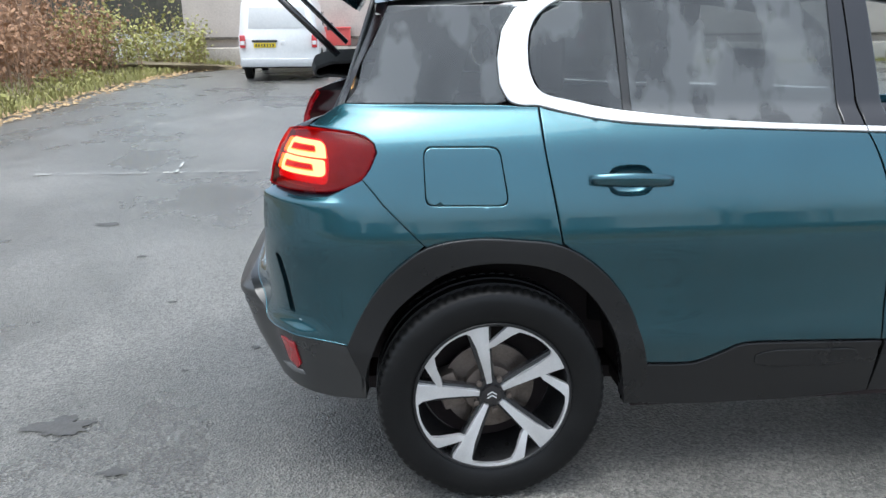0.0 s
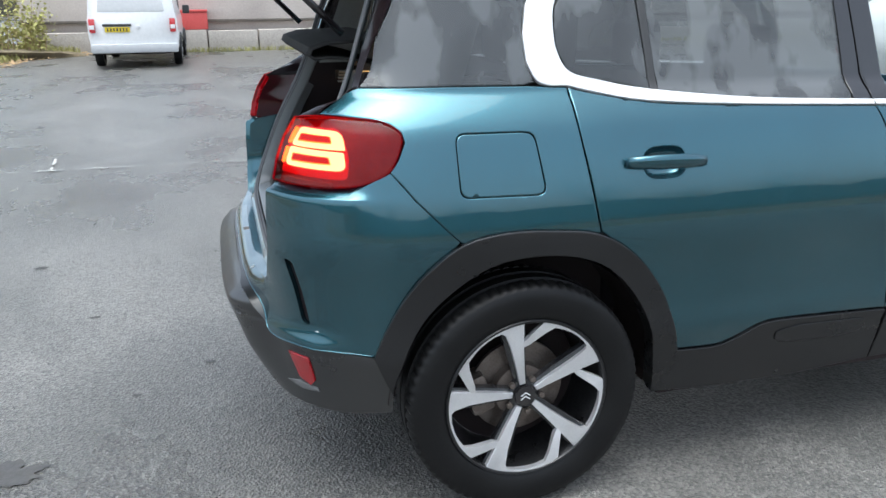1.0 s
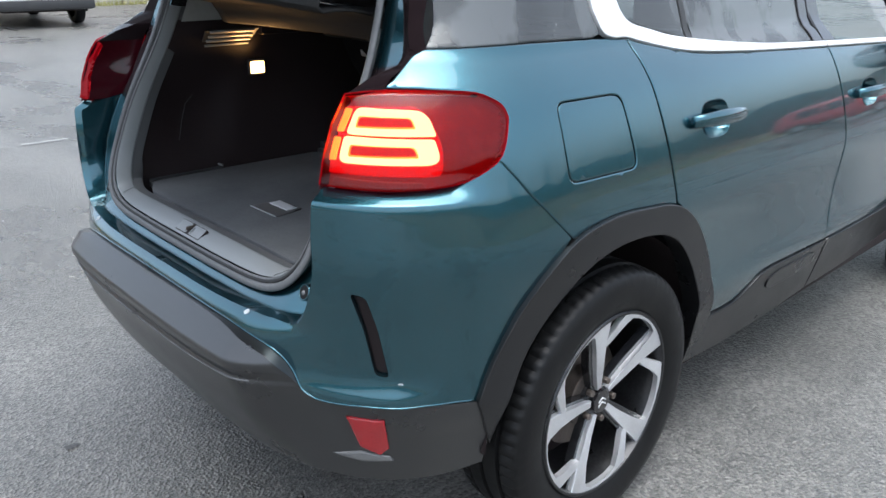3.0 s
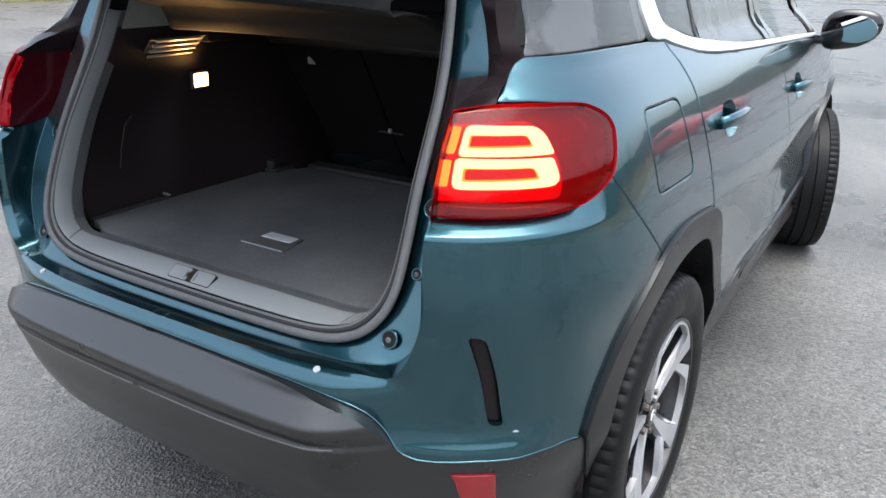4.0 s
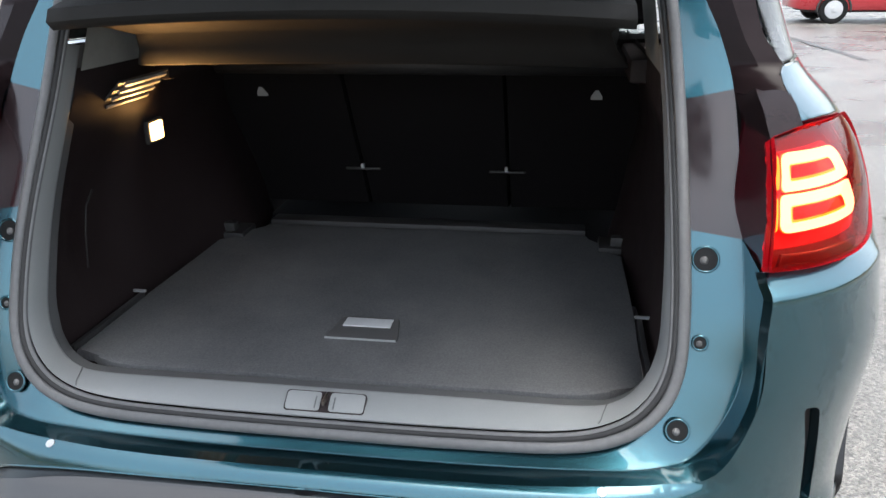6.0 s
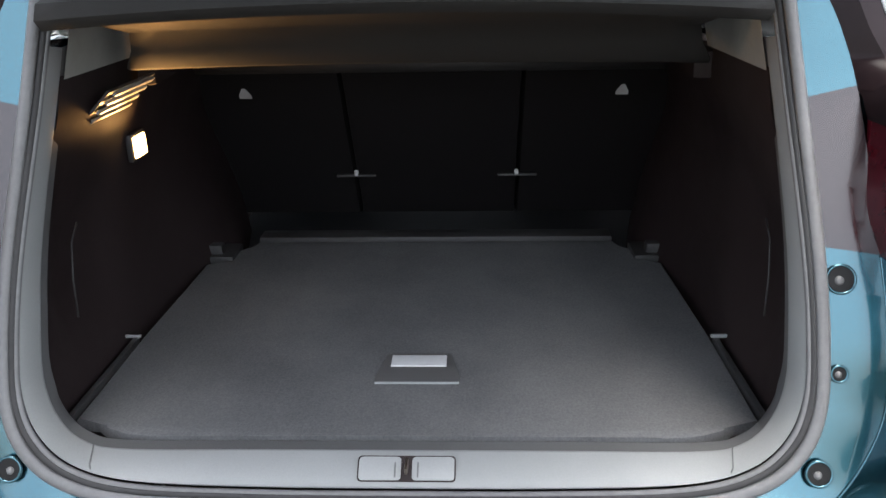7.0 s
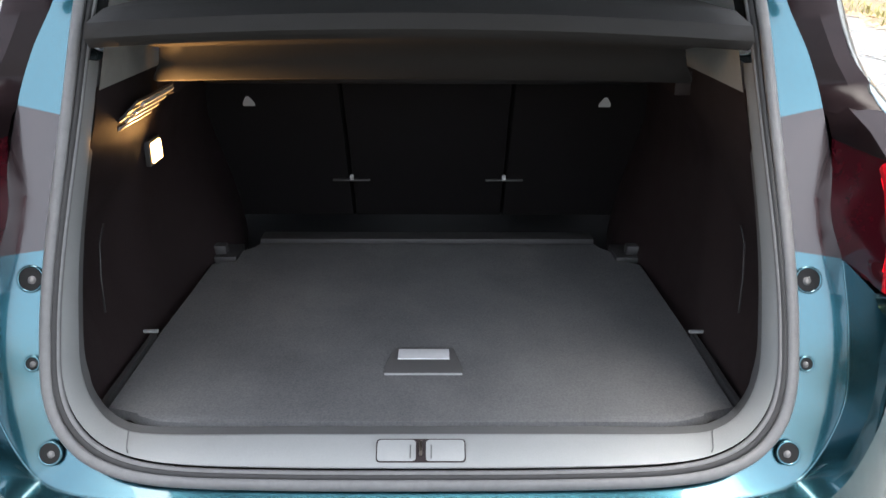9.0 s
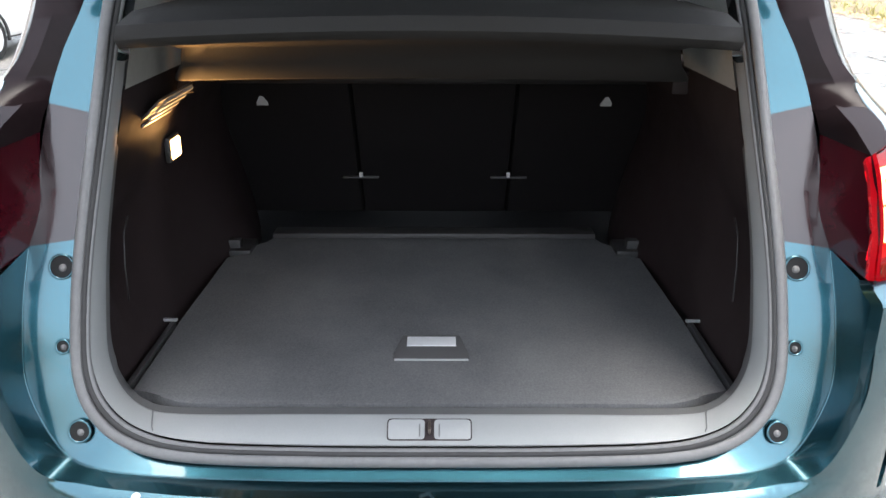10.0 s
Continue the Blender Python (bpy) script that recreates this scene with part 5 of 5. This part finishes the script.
def south(lo, hi):
    x = random.uniform(2, 26)
    d = random.uniform(lo, hi)
    return (x, np.interp(x, [0, 14.2, 16, 30], [-9.0, -8.8, -9.6, -11]) - d, .04 + .09 * min(d, 2))


blades("verge_grass", GRASS, 5000, lambda: south(0, 2.5), .20, "rough yellow-green verge grass", "grass")
scatter("fallen_leaves", DEADLEAF, 3000, lambda: south(-.3, 1.2), .06, "fallen brown leaves along the verge", "leaves", .5)


def thicket(name, mat_stem, mat_leaf, cx, cy, rx, ry, tall, stems, leaves, leaf, label, leafmat2=None, sprawl=.5):
    """A scrub clump: arching stems from the ground and small leaves along them."""
    empty = new(name)
    empty.location = (cx, cy, 0)
    sv, sf, lv, lf = [], [], [], []
    for k in range(stems):
        a, r = random.uniform(0, 6.28), math.sqrt(random.random())
        x, y = rx * r * math.cos(a), ry * r * math.sin(a)
        h = tall * random.uniform(.35, 1.0) * (1 - .35 * r)
        t, lean = random.uniform(0, 6.28), random.uniform(.1, sprawl) * h
        w = random.uniform(.005, .014)
        pts = []
        for q in range(5):
            u = q / 4
            pts.append((x + math.cos(t) * lean * u * u + .10 * random.uniform(-1, 1) * u, y + math.sin(t) * lean * u * u + .10 * random.uniform(-1, 1) * u, h * (1.15 * u - .22 * u * u)))
        for q in range(5):
            px, py, pz = pts[q]
            ww = w * (1.1 - .22 * q)
            for c in range(3):
                g = c * 2.094
                sv.append((px + ww * math.cos(g), py + ww * math.sin(g), pz))
            if q:
                b = len(sv) - 6
                for c in range(3):
                    sf.append((b + c, b + (c + 1) % 3, b + 3 + (c + 1) % 3, b + 3 + c))
        for q in range(leaves // stems):
            u = random.uniform(.2, 1.0)
            i = min(3, int(u * 4))
            f = u * 4 - i
            p = [pts[i][c] * (1 - f) + pts[i + 1][c] * f + random.gauss(0, .13) for c in range(3)]
            s = leaf * random.uniform(.5, 1.4)
            d1 = Vector((random.gauss(0, 1), random.gauss(0, 1), random.gauss(0, .7))).normalized() * s
            d2 = d1.cross(Vector((random.gauss(0, 1), random.gauss(0, 1), random.gauss(0, 1)))).normalized() * s * .55
            b = len(lv)
            c = Vector(p)
            c.z = max(c.z, .03)
            lv += [tuple(c - d1), tuple(c - d2), tuple(c + d1), tuple(c + d2)]
            lf.append((b, b + 1, b + 2, b + 3))
    link("undergrowth", sv, sf, mat_stem, empty, smooth=False)
    link("foliage", lv, lf, mat_leaf, empty, smooth=False)
    return tagged(empty, label, "bush", group="scrub along the verge")


scrub = [(-8.0, 8.0), (-8.2, 10.2), (-8.1, 12.4), (-8.2, 14.6), (-8.0, 16.8), (-7.6, 19.0), (-6.6, 21.4), (-10.5, 9.5), (-10.6, 13.0), (-10.4, 16.5), (-9.8, 20.0)]
brown = thicket("bramble_bush", TWIG, RUSTLEAF, *scrub[0], 1.5, 1.5, 3.6, 150, 2700, .055, "tall brown winter bramble scrub on the verge")
for k, (x, y) in enumerate(scrub[1:]):
    if k in (4, 5):
        continue
    copy_thing(brown, pose(x, y, 0, 0, 0, 67 * k) @ Matrix.Diagonal((1, 1, random.uniform(.85, 1.25), 1)))
thicket("green_bush", TWIG, GREENLEAF, -7.2, 18.2, 1.1, 1.3, 2.7, 90, 3000, .055, "yellow-green leafy bush on the verge")
thicket("green_bush", TWIG, GREENLEAF, -6.2, 20.8, 1.2, 1.0, 2.4, 90, 2600, .055, "yellow-green leafy bush on the verge")
thicket("green_bush", TWIG, GREENLEAF, -7.3, 10.4, .7, .7, .7, 40, 700, .05, "low green bush among brambles", sprawl=.7)
thicket("green_bush", TWIG, GREENLEAF, -6.9, 15.0, .5, 1.4, .45, 50, 800, .05, "low green ground cover on the verge", sprawl=.9)


# bare winter trees behind the verge
def tree(x, y, tall, seed):
    rng = random.Random(seed)
    root = new("bare_tree")
    root.location = (x, y, 0)
    made = {"trunk": ([], []), "crown": ([], [])}

    def limb(p, d, length, r, depth):
        verts, faces = made["trunk" if depth == 0 else "crown"]
        n = 5 if depth < 2 else 3
        seg = 4 if depth < 2 else 2
        q = Vector(p)
        way = Vector(d).normalized()
        rings = []
        for k in range(seg + 1):
            u = way.orthogonal().normalized()
            w = way.cross(u)
            rr = r * (1 - .65 * k / seg)
            rings.append(len(verts))
            for c in range(n):
                g = 2 * math.pi * c / n
                verts.append(tuple(q + rr * (math.cos(g) * u + math.sin(g) * w)))
            if k:
                a, b = rings[-2], rings[-1]
                faces.extend((a + c, a + (c + 1) % n, b + (c + 1) % n, b + c) for c in range(n))
            if depth < 4 and k >= (2 if depth == 0 else 1):
                for _ in range(2 if depth < 3 else 2):
                    side = Vector((rng.gauss(0, 1), rng.gauss(0, 1), rng.gauss(.35, .5))).normalized()
                    limb(q, way * .55 + side * .75, length * rng.uniform(.45, .7), rr * .55, depth + 1)
            way = (way + Vector((rng.gauss(0, .16), rng.gauss(0, .16), rng.gauss(.05, .1)))).normalized()
            q = q + way * length / seg
    limb((0, 0, 0), (0, 0, 1), tall * .55, tall * .022, 0)
    for k, (v, f) in made.items():
        link(k, v, f, BARK, root)
    return tagged(root, "bare grey-brown winter tree behind the verge", "tree", group="trees behind the verge")


first = tree(-4, -19.5, 5.5, 3)
second = tree(3, -18.5, 5.0, 8)
for k, x in enumerate((8.5, 12.5, 17, 22, 27, 33, -9, -14)):
    copy_thing((first, second)[k % 2], pose(x, -18 - (k * 37 % 5) * .6, 0, 0, 0, 71 * k))
for k, (x, y) in enumerate(((-13, 12), (-13, 17), (-12, 23), (-14, 6))):
    copy_thing((first, second)[k % 2], pose(x, y, 0, 0, 0, 50 * k))
for k, x in enumerate((-8, -4.5, -1, 2.5, 6, 9.5, 13, 17, 21)):
    copy_thing(brown, pose(x, -12.3 - (k % 3) * .6, .1, 0, 0, 80 * k) @ Matrix.Diagonal((1.2, 1, random.uniform(.35, .6), 1)))

# far wood closes the view
FARWOOD = mottled("far_winter_wood", (0.045, 0.045, 0.035), (0.12, 0.11, 0.085), 3.0, 0.9, 1.0)


def far_wood(pts, tall):
    rows = [[], []]
    for (x0, y0), (x1, y1) in zip(pts, pts[1:]):
        for u in np.linspace(0, 1, 60):
            x, y = x0 + (x1 - x0) * u, y0 + (y1 - y0) * u
            rows[0].append((x, y, -.5))
            rows[1].append((x, y, tall * (.75 + .3 * noise.noise(Vector((x * .15, y * .15, 0))) + .2 * noise.noise(Vector((x * .9, y * .9, 4))))))
    return tagged(loft("backdrop", rows, FARWOOD, None), "far brown winter woodland", "woodland", kind="structure")


far_wood([(-60, -42), (60, -45), (75, 20), (70, 75), (-20, 80), (-70, 40), (-60, -42)], 6.0)

# ---- retaining wall behind the parked vans ----
WALL = mottled("weathered_pale_render", (0.36, 0.31, 0.28), (0.58, 0.52, 0.47), 1.2, 0.85, 0.95, relief=0.004, fine=0.05)
COPING = mottled("mossy_concrete", (0.30, 0.27, 0.24), (0.54, 0.50, 0.45), 0.8, 0.85, 0.95, relief=0.004, fine=0.05)
wall = part("wall_back", box(bmesh.new(), (12, 22.6, 1.9), (36, .4, 3.8), .02), WALL)
tagged(wall, "stained pale rendered retaining wall", "wall", kind="structure")
for k in range(24):
    bm = bmesh.new()
    box(bm, (0, 0, .29), (1.42, .42, .58 + .03 * (k % 3)), .03)
    blk = part("block", bm, COPING, wall)
    blk.location = (-4.6 + 1.46 * k, 22.05 + .03 * (k % 2), 0)
    blk.rotation_euler = (0, 0, radians((k * 37 % 5 - 2) * .5))
bm = bmesh.new()
box(bm, (12, 22.32, .86), (36, .16, .07), .01)
part("ledge", bm, BARK, wall)
blades("wall_grass", GRASS, 2500, lambda: (random.uniform(-4, 20), 21.75 + random.uniform(-.25, .1), .0), .16, "weeds along the foot of the wall", "grass")
RED = mottled("faded_red_plastic", (0.50, 0.06, 0.055), (0.64, 0.11, 0.10), 0.4, 0.5, 0.7)
bm = bmesh.new()
box(bm, (0, 0, .27), (.78, .45, .50), .04)
binb = part("grit_bin_body", bm, RED)
binr = new("red_bin")
binr.location = (-1.30, 22.10, .60)
binb.parent = binr
bm = bmesh.new()
box(bm, (0, -.01, .545), (.82, .50, .06), .02)
part("lid", bm, RED, binr)
tagged(binr, "faded red plastic bin on the concrete blocks", "bin")

# ---- parked vehicles ----
WHITE = mottled("white_van_paint", (0.66, 0.67, 0.67), (0.80, 0.80, 0.80), 0.8, 0.3, 0.45, coat=0.5)
REDPAINT = mottled("red_car_paint", (0.42, 0.02, 0.03), (0.52, 0.04, 0.05), 0.8, 0.25, 0.4, coat=0.7)
BLACKISH = mottled("dark_vehicle_glass", (0.02, 0.022, 0.024), (0.04, 0.042, 0.045), 0.5, 0.06, 0.12, coat=0.5)
PLATE_YELLOW = mottled("yellow_number_plate", (0.62, 0.46, 0.01), (0.72, 0.55, 0.02), 0.2, 0.35, 0.5)
LAMPRED = mottled("red_vehicle_lamp", (0.45, 0.02, 0.03), (0.6, 0.05, 0.05), 0.1, 0.15, 0.25, coat=0.8)


def section(w, zs):
    """Half-widths up a vehicle's side, mirrored into one closed row."""
    r = [(y * w, z) for y, z in zs]
    return r + [(-y, z) for y, z in r[::-1]]


def vehicle(name, paint, label, category, stations, wheels, wheel_r, m):
    """A parked vehicle, nose along +x: stations of (x, width, list of (side fraction, height))."""
    root = new(name)
    rows = [[(x, y, z) for y, z in section(w, zs)] for x, w, zs in stations]
    body = loft("body", rows, paint, root, closed=True, angle=35, flip=True)
    bm = bmesh.new()
    bm.from_mesh(body.data)
    bmesh.ops.holes_fill(bm, edges=[e for e in bm.edges if e.is_boundary], sides=0)
    bmesh.ops.recalc_face_normals(bm, faces=bm.faces)
    bm.to_mesh(body.data)
    bm.free()
    w0 = stations[2][1]
    for x in wheels:
        for s in (-1, 1):
            tyre_p = [(wheel_r * .62, -.09), (wheel_r * .8, -.10), (wheel_r * .96, -.09), (wheel_r, -.06), (wheel_r, .06), (wheel_r * .96, .09), (wheel_r * .62, .09)]
            wh = lathe("wheel", tyre_p, RUBBER, root, steps=32, closed=True)
            wh.matrix_basis = pose(x, s * (w0 - .09), wheel_r, 0, 0, 0 if s < 0 else 180)
            bm = bmesh.new()
            disc(bm, (0, -.075, 0), (0, 1, 0), wheel_r * .64, .05, 28, bevel=.01)
            disc(bm, (0, -.10, 0), (0, 1, 0), wheel_r * .2, .03, 16, bevel=.006)
            part("rim", bm, HANDLE_GREY, wh)
            arch = [(x + wheel_r * 1.16 * math.cos(g), s * (w0 + .003), wheel_r + wheel_r * 1.16 * math.sin(g)) for g in np.linspace(-.2, math.pi + .2, 20)]
            tube("arch_lip", arch, .025, PLASTIC, root, sides=6)
    root.matrix_world = m
    return tagged(root, label, category), root


def van(m, label, detail=True):
    side = [(.90, .34), (.97, .42), (1.0, .70), (1.0, 1.05), (.97, 1.15), (.88, 1.80), (.80, 1.93), (.5, 1.97)]
    low = [(.90, .34), (.97, .42), (1.0, .62), (.98, .90), (.93, 1.02), (.86, 1.08), (.8, 1.10), (.5, 1.13)]
    mid = [(.90, .34), (.97, .42), (1.0, .70), (.99, 1.00), (.95, 1.10), (.86, 1.55), (.78, 1.66), (.5, 1.70)]
    st = [(0.0, .90, [(a * .97, b + (.10 if b < .5 else 0)) for a, b in side]), (.06, .945, side), (.5, .95, side), (3.2, .95, side), (3.55, .94, [(a, b if b < 1.6 else b - .06) for a, b in side]), (4.05, .93, mid), (4.45, .90, low), (4.80, .84, [(a, .34 + (b - .34) * .80) for a, b in low]), (4.90, .72, [(a, .36 + (b - .34) * .6) for a, b in low])]
    _, root = vehicle("white_van", WHITE, label, "van", st, (.95, 3.95), .335, m)
    bm = bmesh.new()
    box(bm, (-.03, 0, .44), (.16, 1.84, .20), .05)
    part("rear_bumper", bm, PLASTIC if not detail else HANDLE_GREY, root)
    for s in (-1, 1):
        bm = bmesh.new()
        box(bm, (-.005, s * .845, .93), (.09, .13, .30), .03)
        part("tail_lamp", bm, LAMPRED, root)
        bm = bmesh.new()
        box(bm, (-.052, s * .845, .90), (.01, .10, .09), .003)
        part("reverse_lamp", bm, WHITE, root)
        bm = bmesh.new()
        box(bm, (3.1, s * .893, 1.42), (.75, .03, .40), .03)
        part("side_window", bm, BLACKISH, root)
        bm = bmesh.new()
        box(bm, (3.62, s * 1.06, 1.22), (.10, .18, .22), .04)
        part("door_mirror", bm, PLASTIC, root)
        bm = bmesh.new()
        box(bm, (1.9, s * .952, .55), (2.3, .02, .05), .006)
        part("side_moulding", bm, PLASTIC, root)
    bm = bmesh.new()
    prism(bm, [(-.70, 1.23), (.70, 1.23), (.64, 1.72), (-.64, 1.72)], lambda a, b, d: (-.004 - d, a, b), -.02, .004, .003)
    part("rear_panel_window", bm, WHITE if detail else BLACKISH, root)
    bm = bmesh.new()
    box(bm, (-.012, .33, .94), (.03, .60, .055), .01)
    part("plate_light_bar", bm, PLASTIC, root)
    bm = bmesh.new()
    box(bm, (-.012, .33, .845), (.015, .52, .11), .004)
    plate = part("number_plate", bm, PLATE_YELLOW, root, "yellow number plate")
    for k, w in enumerate((.05, .05, .04, .05, .05, .045, .05)):
        bm = bmesh.new()
        box(bm, (-.0205, .53 - k * .066, .845), (.002, w * .7, .07), 0)
        part("plate_bar", bm, PLASTIC, plate)
    bm = bmesh.new()
    disc(bm, (-.005, -.10, .90), (1, 0, 0), .055, .02, 24, bevel=.004)
    part("badge", bm, CHROME, root)
    bm = bmesh.new()
    box(bm, (2.4, 0, .36), (4.3, 1.5, .14), .03)
    part("underside", bm, LINER, root)
    return root


van(pose(-2.50, 16.42, 0, 0, 0, 90), "plain white panel van parked by the verge")
van(pose(3.75, 15.4, 0, 0, 0, 90), "white van parked beside the wall", False)


def hatchback(paint, m, label, name):
    a = [(.90, .28), (.97, .36), (1.0, .60), (1.0, .78), (.94, .92), (.80, 1.36), (.70, 1.43), (.4, 1.46)]
    b = [(.90, .28), (.97, .36), (1.0, .56), (.99, .72), (.94, .86), (.88, .90), (.8, .92), (.4, .95)]
    st = [(0, .74, [(p, .34 + (q - .28) * .62) for p, q in a]), (.12, .80, [(p, .30 + (q - .28) * .82) for p, q in a]), (.45, .83, a), (1.5, .845, a), (2.2, .845, [(p, q if q < 1 else q - .03) for p, q in a]), (2.85, .84, b), (3.4, .81, [(p, .28 + (q - .28) * .92) for p, q in b]), (3.75, .72, [(p, .30 + (q - .28) * .72) for p, q in b]), (3.85, .60, [(p, .32 + (q - .28) * .5) for p, q in b])]
    _, root = vehicle(name, paint, label, "car", st, (.68, 3.10), .30, m)
    for s in (-1, 1):
        for x0, x1 in ((.62, 1.25), (1.33, 2.15)):
            bm = bmesh.new()
            prism(bm, [(x0, .95), (x1, .95), (x1 - .12 if x1 > 2 else x1, 1.33), (x0 + .05, 1.33)], lambda p, q, d: (p, s * (.80 - (q - .92) * .26 + d), q), -.01, .008, .003)
            part("side_window", bm, BLACKISH, root)
        bm = bmesh.new()
        box(bm, (2.2, s * .90, .97), (.12, .14, .12), .04)
        part("door_mirror", bm, paint, root)
        bm = bmesh.new()
        box(bm, (3.68, s * .60, .66), (.22, .22, .13), .05)
        part("headlamp", bm, CHROME, root)
        bm = bmesh.new()
        box(bm, (.02, s * .62, .72), (.12, .16, .22), .03)
        part("tail_lamp", bm, LAMPRED, root)
    bm = bmesh.new()
    box(bm, (1.9, 0, .28), (3.4, 1.3, .10), .03)
    part("underside", bm, LINER, root)
    return root


hatchback(REDPAINT, pose(18.05, -9.05, 0, 0, 0, 90), "small red hatchback parked across the asphalt", "red_hatchback")
hatchback(WHITE, pose(8.6, 6.9, 0, 0, 0, 0), "small white hatchback parked on the asphalt", "white_hatchback")
